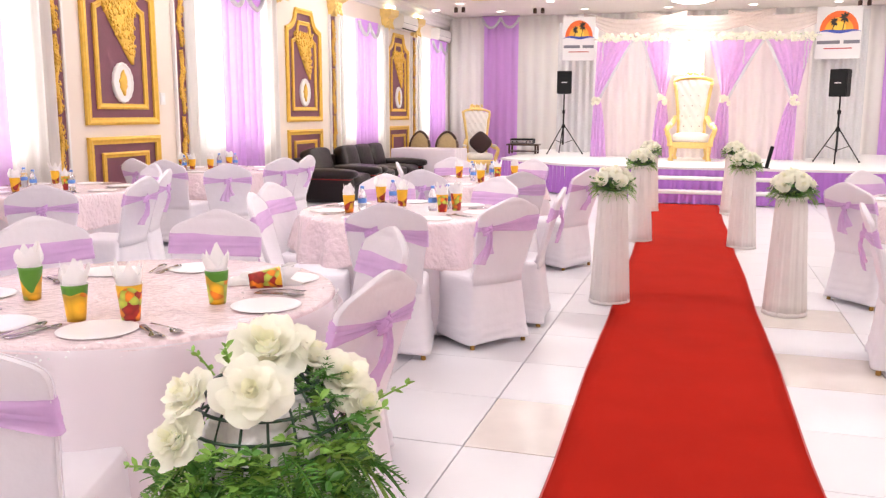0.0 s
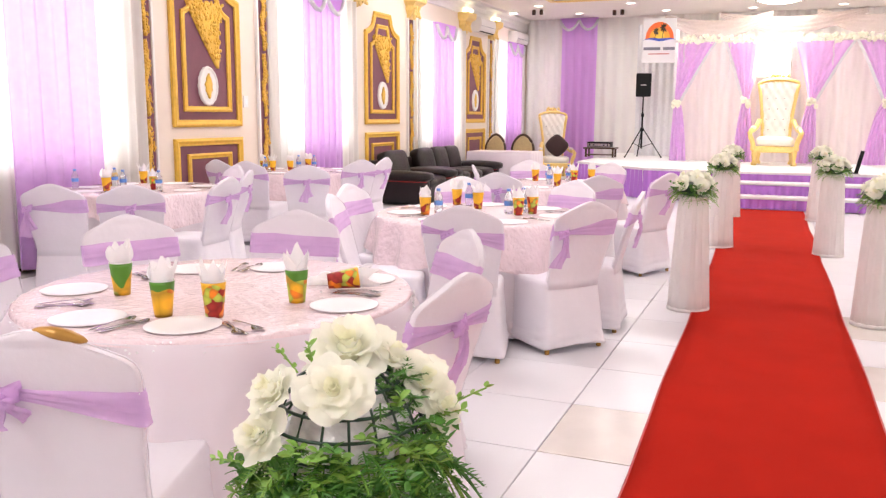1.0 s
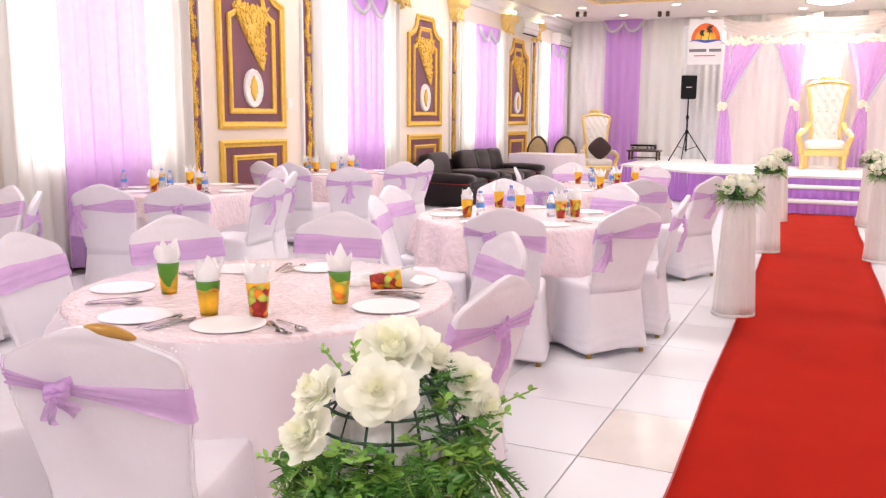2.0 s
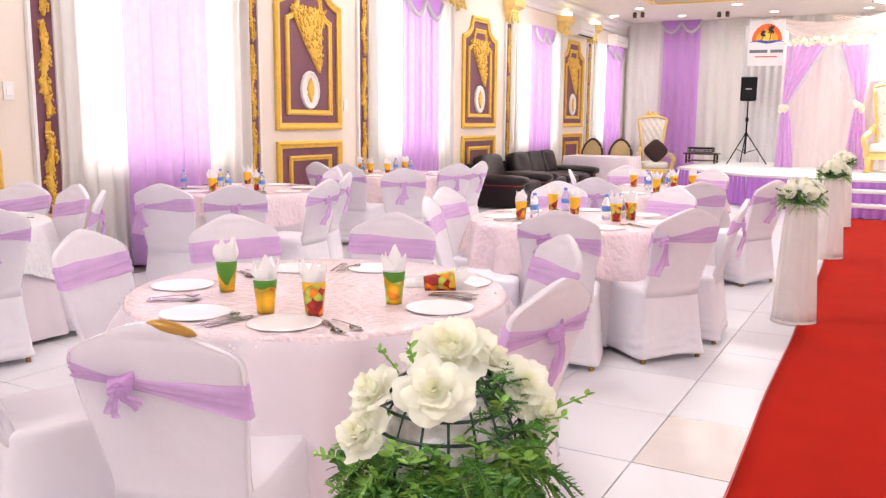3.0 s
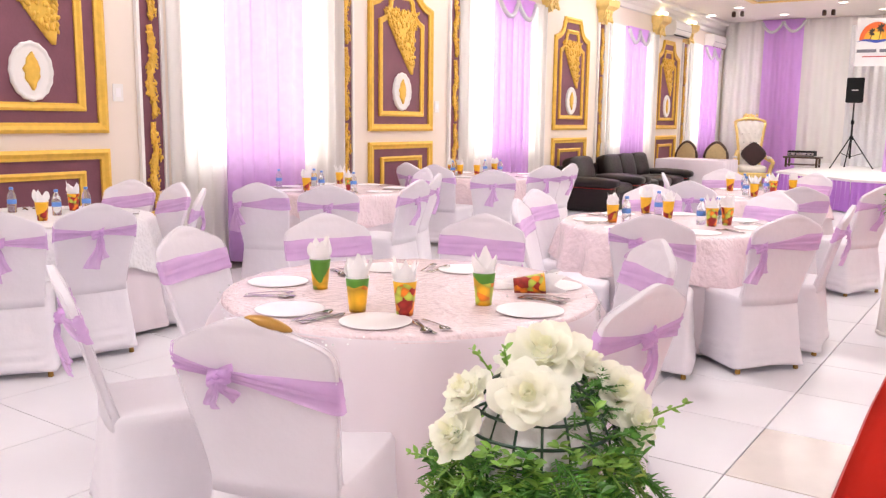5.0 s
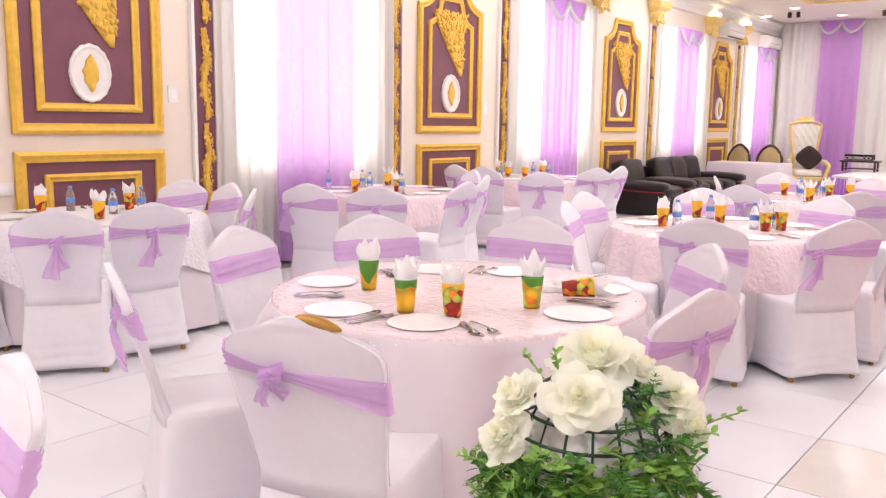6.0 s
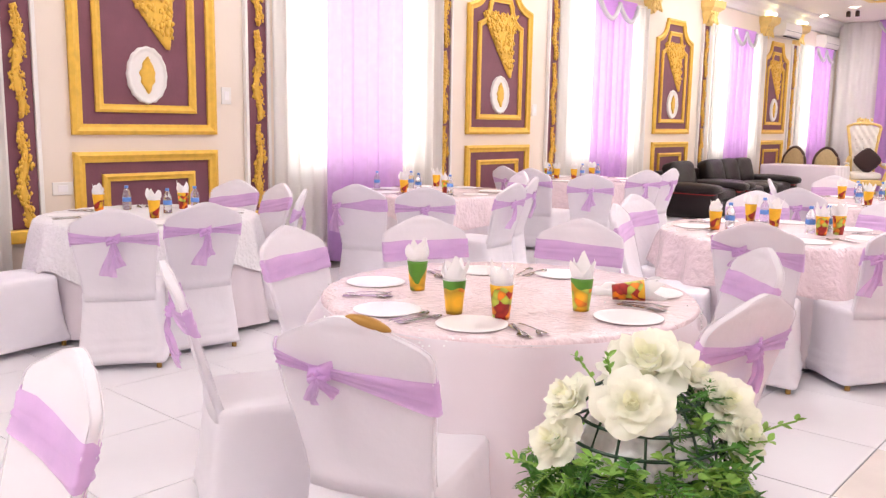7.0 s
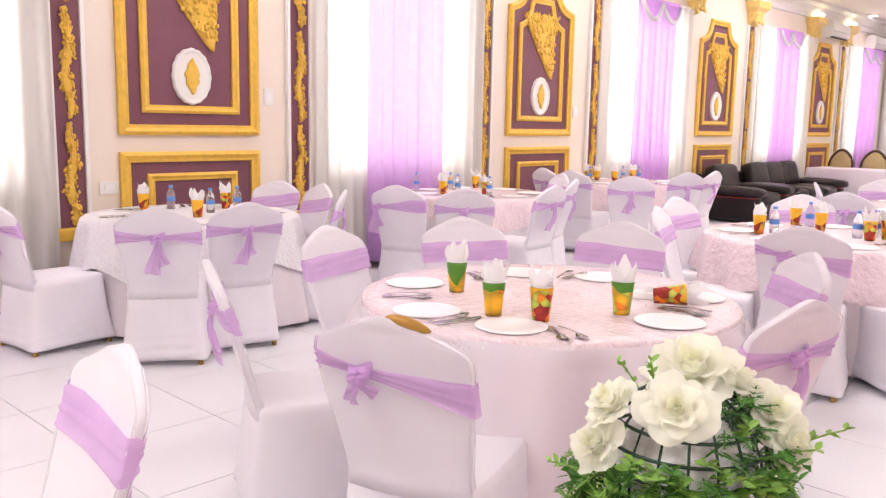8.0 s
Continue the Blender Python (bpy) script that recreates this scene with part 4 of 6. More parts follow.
for k in range(105):
    a = k * 2.39996
    r = 0.108 + 0.02 * rnd.random()
    z = rnd.uniform(-0.05, reach(a))
    fern(dark if k % 3 else light, (r * math.cos(a), r * math.sin(a), z), (math.cos(a), math.sin(a), rnd.uniform(-1.1, 0.15)), rnd.uniform(0.055, 0.095), rnd, 16, -0.45)
for k in range(84):
    a = rnd.gauss(-1.25, 0.62)
    z = rnd.uniform(-0.01, 0.116)
    p, d = (0.118 * math.cos(a), 0.118 * math.sin(a), z), (math.cos(a) + rnd.uniform(-0.4, 0.4), math.sin(a) + rnd.uniform(-0.4, 0.4), rnd.uniform(-0.5, 0.30))
    if k % 2:
        fern(light if k % 4 == 1 else dark, p, d, rnd.uniform(0.045, 0.08), rnd, 14, -0.6)
    else:
        sprig(light if k % 4 == 0 else dark, p, d, rnd.uniform(0.03, 0.05), rnd, 0.020, 5)
for k in range(95):
    a = rnd.uniform(0, 6.28)
    z = rnd.uniform(-0.04, reach(a))
    sprig(light if k % 5 < 2 else dark, (0.115 * math.cos(a), 0.115 * math.sin(a), z), (math.cos(a) + rnd.uniform(-0.5, 0.5), math.sin(a) + rnd.uniform(-0.5, 0.5), rnd.uniform(-0.9, 0.25)), rnd.uniform(0.035, 0.065), rnd, 0.024, 5)
for p, d, ln in (((0.10, 0.04, 0.10), (0.74, 0.66, 0.34), 0.13), ((0.11, 0.03, 0.11), (0.80, 0.30, 0.25), 0.07), ((-0.05, -0.06, 0.20), (-0.65, -0.2, 0.7), 0.045), ((-0.03, -0.05, 0.21), (-0.3, 0.1, 0.9), 0.030), ((-0.09, -0.12, 0.07), (-0.75, -0.65, 0.2), 0.06), ((0.09, -0.02, 0.14), (0.4, -0.4, 0.6), 0.05), ((0.07, -0.07, 0.12), (0.4, -0.9, 0.2), 0.04)):
    sprig(light, p, d, ln * 0.95, rnd, 0.020 if p[0] > 0 else 0.015, 5)
for k in range(80):
    a = rnd.uniform(-0.7, 1.6)
    z = rnd.uniform(0.10, 0.20)
    r = 0.118 - 0.75 * max(0, z - 0.13)
    fern(dark, (r * math.cos(a), r * math.sin(a), z), (rnd.uniform(-1, 1), rnd.uniform(-1, 1), rnd.uniform(-0.5, 0.4)), rnd.uniform(0.03, 0.05), rnd, 7, 0.0)
part("foliage", dark, M_LEAF, f, "dark green plastic fern leaves")
part("leafy_sprig", light, M_LEAFL, f, "light green leafy sprigs")
bm = bmesh.new()
for k in range(26):
    a = rnd.gauss(-0.25, 0.25) if k % 2 else rnd.gauss(-2.0, 0.35)
    c = Vector((0.135 * math.cos(a), 0.135 * math.sin(a), rnd.uniform(0.0, 0.075)))
    for j in range(6):
        bmesh.ops.create_icosphere(bm, subdivisions=1, radius=0.0016, matrix=Matrix.Translation(c + Vector((rnd.gauss(0, 0.006), rnd.gauss(0, 0.006), rnd.gauss(0, 0.006)))))
part("tiny_blossom", smooth(bm), M_HEART, f, "tiny pale blossom buds")

# ---------- table settings ----------
TOPZ = 0.7595


def cup_print(name, top, fruits, wave, cells, seed):
    """Printed card: a plain upper field over a band of fruit."""
    m = mat(name, top, 0.42, vary=0.10, scale=30, bump=0.0)
    nt = m.node_tree
    N, L = nt.nodes.new, nt.links.new
    b = nt.nodes["Principled BSDF"]
    plain = b.inputs["Base Color"].links[0].from_socket
    tc, sep = N("ShaderNodeTexCoord"), N("ShaderNodeSeparateXYZ")
    shift = N("ShaderNodeMapping")
    shift.inputs["Location"].default_value = (seed * 0.37, seed * 0.21, seed * 0.13)
    L(tc.outputs["Object"], sep.inputs[0])
    L(tc.outputs["Object"], shift.inputs[0])
    vo = N("ShaderNodeTexVoronoi")
    vo.inputs["Scale"].default_value = cells
    L(shift.outputs[0], vo.inputs["Vector"])
    pick = N("ShaderNodeSeparateColor")
    L(vo.outputs["Color"], pick.inputs[0])
    ramp = N("ShaderNodeValToRGB")
    ramp.color_ramp.interpolation = 'CONSTANT'
    while len(ramp.color_ramp.elements) < len(fruits):
        ramp.color_ramp.elements.new(0.5)
    for k, c in enumerate(fruits):
        ramp.color_ramp.elements[k].position = k / len(fruits)
        ramp.color_ramp.elements[k].color = (*c, 1)
    L(pick.outputs[0], ramp.inputs[0])
    # rounded shading printed on every fruit
    rim = N("ShaderNodeMapRange")
    rim.inputs[1].default_value, rim.inputs[2].default_value = 0.25, 0.75
    rim.inputs[3].default_value, rim.inputs[4].default_value = 1.2, 0.62
    L(vo.outputs["Distance"], rim.inputs[0])
    hv = N("ShaderNodeHueSaturation")
    L(rim.outputs[0], hv.inputs["Value"])
    L(ramp.outputs[0], hv.inputs["Color"])
    nz = N("ShaderNodeTexNoise")
    nz.inputs["Scale"].default_value = 12
    nz.inputs["Detail"].default_value = 0
    L(shift.outputs[0], nz.inputs["Vector"])
    lift = N("ShaderNodeMath")
    lift.operation = 'MULTIPLY_ADD'
    lift.inputs[1].default_value, lift.inputs[2].default_value = 0.16, wave - 0.08
    L(nz.outputs[0], lift.inputs[0])
    gt = N("ShaderNodeMath")
    gt.operation = 'GREATER_THAN'
    L(sep.outputs[2], gt.inputs[0])
    L(lift.outputs[0], gt.inputs[1])
    mx = N("ShaderNodeMixRGB")
    L(gt.outputs[0], mx.inputs[0])
    L(hv.outputs[0], mx.inputs[1])
    L(plain, mx.inputs[2])
    L(mx.outputs[0], b.inputs["Base Color"])
    return m


GREEN, YELLOW, ORANGE, RED, LIME = (0.085, 0.26, 0.02), (0.85, 0.47, 0.02), (0.85, 0.24, 0.015), (0.36, 0.018, 0.012), (0.50, 0.56, 0.07)
M_CUPS = [cup_print("green_fruit_card", GREEN, (YELLOW, ORANGE, YELLOW, LIME), 0.066, 22, 1), cup_print("yellow_fruit_card", YELLOW, (ORANGE, YELLOW, RED), 0.07, 24, 2),
          cup_print("red_fruit_card", YELLOW, (RED, LIME, RED, LIME, ORANGE), 0.122, 34, 3), cup_print("banana_fruit_card", GREEN, (YELLOW, YELLOW, ORANGE), 0.072, 17, 9), cup_print("kiwi_fruit_card", GREEN, (LIME, YELLOW, ORANGE, LIME), 0.082, 25, 12)]


def paper_cup(kind):
    t = thing("paper_cup", ("green and yellow", "orange and yellow", "red and yellow", "green banana", "green kiwi")[kind] + " fruit-printed paper cup holding a white napkin", "cup", "paper cups")
    r0, r1, h = 0.030, 0.043, 0.126
    rr = lambda v: r0 + (r1 - r0) * v
    bm = bmesh.new()
    lathe(bm, [(r0 * 0.9, 0.004), (r0, 0.0)] + [(rr(i / 8), h * i / 8) for i in range(1, 9)] + [(r1 - 0.002, h), (rr(0.5) - 0.002, h * 0.5)], 48, None, True, False)
    part("body", smooth(bm), M_CUPS[kind], t)
    part("rim", smooth(lathe(bmesh.new(), [(r1 - 0.001, h - 0.002), (r1 + 0.002, h), (r1, h + 0.003), (r1 - 0.002, h)], 28, None, False, False)), M_PAPER, t)
    rnd = random.Random(kind * 7 + 2)
    # napkin: a folded square stuffed in, its corners standing out unevenly
    bm = bmesh.new()
    for k in range(5):
        a0 = k * 1.256 + kind * 1.3 + rnd.uniform(-0.3, 0.3)
        tip = rnd.uniform(0.042, 0.082)
        lean = rnd.uniform(0.3, 0.75) if k % 2 else rnd.uniform(0.05, 0.35)
        skew = rnd.uniform(-0.35, 0.35)
        def pt(u, v):
            w = 2 * u - 1
            a = a0 + w * 1.0 + skew * v * v
            r = (r1 - 0.007) * (1 + lean * v ** 1.6) * (1 - 0.16 * v * abs(w))
            z = h - 0.022 + (0.040 + tip * max(0.0, 1 - abs(w - skew * 0.4)) ** 1.2) * v
            return (r * math.cos(a), r * math.sin(a), z + 0.003 * math.sin(u * 17 + k) * v + 0.002 * math.sin(v * 21))
        sheet(bm, pt, 10, 6)
    part("napkin", smooth(bm), M_PAPER, t, "white folded paper napkin")
    return t


def plate():
    t = thing("dinner_plate", "white china dinner plate", "plate", "dinner plates")
    part("plate", smooth(lathe(bmesh.new(), [(0.055, 0.0), (0.07, 0.0), (0.08, 0.001), (0.125, 0.002), (0.1275, 0.0035), (0.125, 0.0046), (0.088, 0.0044), (0.080, 0.0026), (0.02, 0.0026)], 48)), M_CHINA, t)
    return t


def spoon(L=0.19, fork=False):
    bm = bmesh.new()
    rings = []
    prof = [(0, 0.006, 0), (0.08, 0.008, 0.001), (0.3, 0.0045, 0.004), (0.6, 0.0035, 0.007), (0.7, 0.004, 0.007), (0.77, 0.015, 0.004), (0.87, 0.021, 0.001), (0.96, 0.015, 0.004), (1.0, 0.004, 0.007)]
    for v, w, z in prof:
        rings.append([Vector((-w, v * L, z + 0.003)), Vector((0, v * L, z + 0.001)), Vector((w, v * L, z + 0.003)), Vector((0, v * L, z + 0.0025))])
    loft(bm, rings)
    return smooth(bm)


def cutlery():
    t = thing("cutlery_set", "polished steel spoon, fork and knife", "cutlery", "cutlery sets")
    for k, (x, a) in enumerate(((-0.020, 6), (0.006, -9), (0.026, 3))):
        bm = spoon() if k < 2 else boxed(-0.008, 0.008, 0.0, 0.20, 0.001, 0.0035, 0.001)
        o = part(("spoon", "fork", "knife")[k], bm, M_STEEL, t)
        o.matrix_basis = pose(x, -0.095, 0.0005, 0, 0, a)
    return t


def bottle():
    t = thing("water_bottle", "small clear water bottle with blue label and cap", "bottle", "water bottles")
    part("bottle", smooth(lathe(bmesh.new(), [(0.028, 0.0), (0.031, 0.004), (0.031, 0.05), (0.029, 0.07), (0.031, 0.09), (0.030, 0.12), (0.013, 0.155), (0.012, 0.165)], 20)), M_WATER, t)
    part("label", smooth(lathe(bmesh.new(), [(0.0315, 0.062), (0.0317, 0.063), (0.0317, 0.092), (0.0315, 0.093)], 20, None, False, False)), M_BLUE, t, "blue paper label")
    part("cap", smooth(lathe(bmesh.new(), [(0.014, 0.163), (0.0145, 0.165), (0.0145, 0.178), (0.012, 0.181)], 16)), M_BLUE, t, "blue screw cap")
    return t


cups = [paper_cup(k) for k in range(5)]
pl, cs, wb = plate(), cutlery(), bottle()
used = set()


def put(src, x, y, turn=0.0, z=TOPZ, tilt=0.0, lift=0.0):
    m = pose(x, y, z + lift, tilt, 0, turn)
    if src.name in used:
        return copy_thing(src, m)
    used.add(src.name)
    src.matrix_world = m
    return src


for k, (x, y) in enumerate([(-2.406, 2.60), (-2.019, 2.382), (-1.848, 2.441), (-1.713, 2.756)]):
    put(cups[(0, 3, 2, 4)[k]], x, y, k * 70 + 30)
tip_cup = put(cups[2], -1.72, 2.995, 122, TOPZ, 84, 0.034)
tagged(tip_cup, "red fruit-printed paper cup lying on its side with napkin")
bm = bmesh.new()
def crumple(u, v):
    p = Vector(((u - 0.5) * 0.15, (v - 0.5) * 0.09, 0.0))
    lump = 0.030 * max(0, 1 - (2 * u - 1) ** 2) ** 0.5 * max(0, 1 - (2 * v - 1) ** 2) ** 0.5
    return p + Vector((0.012 * noise.noise(p * 30), 0.012 * noise.noise(p * 28 + Vector((3, 0, 0))), 0.003 + lump * (1.1 + 0.9 * noise.noise(p * 26 + Vector((0, 5, 0))))))
sheet(bm, crumple, 26, 18)
ob = new("paper_napkin", mesh_of("paper_napkin", smooth(bm), M_PAPER))
ob.matrix_world = pose(-1.80, 3.10, TOPZ, 0, 0, 35)
tagged(ob, "crumpled white paper napkin lying on the table", "napkin")
for x, y in [(-1.826, 2.215), (-2.642, 2.591), (-2.242, 2.194), (-2.50, 3.146), (-2.184, 3.34), (-1.514, 2.773), (-1.62, 3.30)]:
    d = Vector((x - T1[0], y - T1[1]))
    if d.length > 0.60:
        d = d * 0.60 / d.length
    put(pl, T1[0] + d.x, T1[1] + d.y)
for (x0, y0), (x1, y1) in [((-2.556, 2.301), (-2.375, 2.442)), ((-2.073, 2.12), (-2.043, 2.308)), ((-1.766, 2.401), (-1.60, 2.30)), ((-2.283, 3.157), (-2.323, 3.36)), ((-1.667, 2.964), (-1.48, 2.979)), ((-2.66, 2.965), (-2.504, 2.898))]:
    put(cs, (x0 + x1) / 2, (y0 + y1) / 2, math.degrees(math.atan2(-(x1 - x0), y1 - y0)))

FAR_SETS = [  # table, cups (x, y, kind), bottles
    (T2, [(-2.403, 5.54, 1), (-2.44, 6.25, 1), (-2.19, 6.05, 1), (-1.788, 5.779, 2), (-1.72, 5.90, 2)], [(-2.335, 5.62), (-2.32, 6.2), (-1.87, 5.806), (-1.80, 5.95)]),
    (T3, [(-2.566, 8.90, 1), (-2.185, 8.371, 1), (-2.15, 8.95, 2), (-2.02, 9.2, 1)], [(-2.437, 8.95), (-2.22, 8.98), (-2.30, 8.5)]),
    (TA, [(-6.05, 3.054, 1), (-5.397, 3.127, 1), (-5.80, 3.60, 2)], [(-6.0, 3.249), (-5.60, 3.35), (-5.661, 3.615)]),
    (TB, [(-5.775, 6.007, 1), (-6.1, 6.85, 1), (-5.495, 6.31, 2), (-6.15, 6.45, 1)], [(-6.25, 6.106), (-6.075, 6.428), (-5.786, 6.23), (-5.426, 6.298)]),
    (TD, [(-6.15, 9.034, 2), (-6.05, 9.1, 1), (-5.854, 9.194, 1), (-5.9, 9.7, 1)], [(-6.03, 8.903), (-5.915, 9.489), (-5.75, 9.6)]),
    (TR, [(1.6, 8.0, 1), (1.75, 7.5, 2)], [(1.7, 8.15)]),
]
for k, ((cx, cy), cc, bb) in enumerate(FAR_SETS):
    for i, (x, y, kind) in enumerate(cc):
        put(cups[kind], x, y, i * 50 + k * 20)
    for x, y in bb:
        put(wb, x, y)
    for i in range(7):
        a = 2 * math.pi * (i + 0.3 * k) / 7
        put(pl, cx + 0.56 * math.cos(a), cy + 0.56 * math.sin(a))
        put(cs, cx + 0.56 * math.cos(a + 0.4), cy + 0.56 * math.sin(a + 0.4), math.degrees(a + 0.4) + 90)

# ---------- far corner: sofas, table, side chairs ----------


def cushion(bm, x0, x1, y0, y1, z0, z1, puff=0.03, m=None):
    """A stuffed block with swollen faces."""
    c = Vector(((x0 + x1) / 2, (y0 + y1) / 2, (z0 + z1) / 2))
    h = Vector(((x1 - x0) / 2, (y1 - y0) / 2, (z1 - z0) / 2))
    r = bmesh.ops.create_cube(bm, size=2.0)
    vs = r["verts"]
    es = list({e for v in vs for e in v.link_edges})
    g = bmesh.ops.subdivide_edges(bm, edges=es, cuts=5, use_grid_fill=True)
    vs = list(bm.verts)
    for v in vs:
        p = v.co.copy()
        q = Vector([math.copysign(abs(a) ** 0.8, a) for a in p])
        ln = (abs(q.x) ** 7 + abs(q.y) ** 7 + abs(q.z) ** 7) ** (1 / 7)
        q = q / ln
        p2 = Vector((q.x * h.x, q.y * h.y, q.z * h.z))
        for a, b_, c_ in ((0, 1, 2), (1, 0, 2), (2, 0, 1)):
            p2[a] += math.copysign(puff * max(0, 1 - q[b_] ** 2) * max(0, 1 - q[c_] ** 2) * abs(q[a]), q[a])
        v.co = c + p2
        if m is not None:
            v.co = m @ v.co
    return smooth(bm)


def sofa(y0, y1, seats, label):
    t = thing("leather_sofa", label, "sofa", "black leather sofas")
    x0, x1 = -6.45, -5.45
    part("base", boxed(x0 + 0.03, x1 - 0.03, y0 + 0.02, y1 - 0.02, 0.02, 0.30, 0.03), M_BLACKL, t)
    for a in (y0, y1 - 0.24):
        arm = part("arm", cushion(bmesh.new(), x0, x1 + 0.04, a, a + 0.24, 0.03, 0.52, 0.015), M_BLACKL, t)
        bm = bmesh.new()
        tube(bm, [(x0 + 0.1, a - 0.006, 0.395), (x1 - 0.05, a - 0.006, 0.395), (x1 + 0.037, a + 0.02, 0.395), (x1 + 0.045, a + 0.12, 0.395)], 0.007, 6)
        part("piping", bm, M_REDP, arm, "thin red piping")
        part("arm_pad", cushion(bmesh.new(), x0 + 0.12, x1 + 0.10, a - 0.03, a + 0.27, 0.41, 0.54, 0.03), M_BLACKL, arm)
    w = (y1 - y0 - 0.48) / seats
    for k in range(seats):
        a = y0 + 0.24 + k * w
        part("seat_cushion", cushion(bmesh.new(), x0 + 0.2, x1 + 0.02, a + 0.005, a + w - 0.005, 0.28, 0.45, 0.025), M_BLACKL, t)
        part("back_cushion", cushion(bmesh.new(), -0.12, 0.12, -w / 2 + 0.01, w / 2 - 0.01, 0.0, 0.46, 0.022, pose(x0 + 0.24, a + w / 2, 0.40, 0, -15, 0)), M_BLACKL, t)
    part("back_frame", boxed(x0 - 0.02, x0 + 0.10, y0 + 0.05, y1 - 0.05, 0.05, 0.72, 0.03), M_BLACKL, t)
    return t


sofa(12.42, 13.72, 1, "black leather armchair with red piping")
sofa(13.75, 16.2, 3, "black leather three-seat sofa with red piping")

t = thing("buffet_table", "long table under a white cloth beside the sofa", "table")
bm = bmesh.new()
n = 120
def rect(v, grow):
    out = []
    for i in range(n):
        u = i / n * 4
        s, f = int(u), u - int(u)
        hx, hy = 0.66, 0.42
        p = [(-hx + 2 * hx * f, -hy), (hx, -hy + 2 * hy * f), (hx - 2 * hx * f, hy), (-hx, hy - 2 * hy * f)][s]
        k = 1 + grow + 0.03 * v * math.sin(i * 0.9) + 0.02 * v * math.sin(i * 2.1)
        out.append(Vector((-5.50 + p[0] * k * 1.04, 16.80 + p[1] * k, 0.735 - 0.71 * v)))
    return out
loft(bm, [rect(0, -0.012), rect(0.004, 0.0), rect(0.03, 0.008), rect(0.3, 0.02), rect(0.65, 0.035), rect(1.0, 0.05)])
part("tablecloth", smooth(bm), M_CLOTH, t)


def medallion_chair():
    t = thing("medallion_chair", "dark wood chair with oval tan upholstered back", "chair", "oval-backed chairs")
    oval = lambda r, a: (0.24 * r * math.cos(a), 0.30 * r * math.sin(a) * (1 + 0.10 * max(0, math.sin(a)) ** 6))
    bm = bmesh.new()
    tube(bm, [(x, -0.24 - 0.1 * z, 0.72 + z) for x, z in (oval(1, 2 * math.pi * i / 40) for i in range(41))], 0.028, 8)
    part("back_frame", smooth(bm), M_DWOOD, t)
    bm = bmesh.new()
    loft(bm, [[Vector((oval(r, a)[0], -0.24 - 0.1 * oval(r, a)[1] + d, 0.72 + oval(r, a)[1])) for a in (2 * math.pi * i / 40 for i in range(40))] for r, d in ((0.95, -0.02), (0.95, 0.01), (0.7, 0.03), (0.2, 0.035))])
    part("back_pad", smooth(bm), M_TAN, t, "tan patterned upholstery")
    part("seat", cushion(bmesh.new(), -0.26, 0.26, -0.24, 0.26, 0.36, 0.47, 0.02), M_TAN, t)
    for x, y in ((-0.23, -0.22), (0.23, -0.22), (-0.23, 0.23), (0.23, 0.23)):
        part("leg", smooth(lathe(bmesh.new(), [(0.016, 0), (0.022, 0.2), (0.03, 0.36)], 12, pose(x, y, 0))), M_DWOOD, t)
    return t


mc = medallion_chair()
mc.matrix_world = pose(-6.10, 17.6, 0, 0, 0, 172)
copy_thing(mc, pose(-5.42, 17.6, 0, 0, 0, 184))


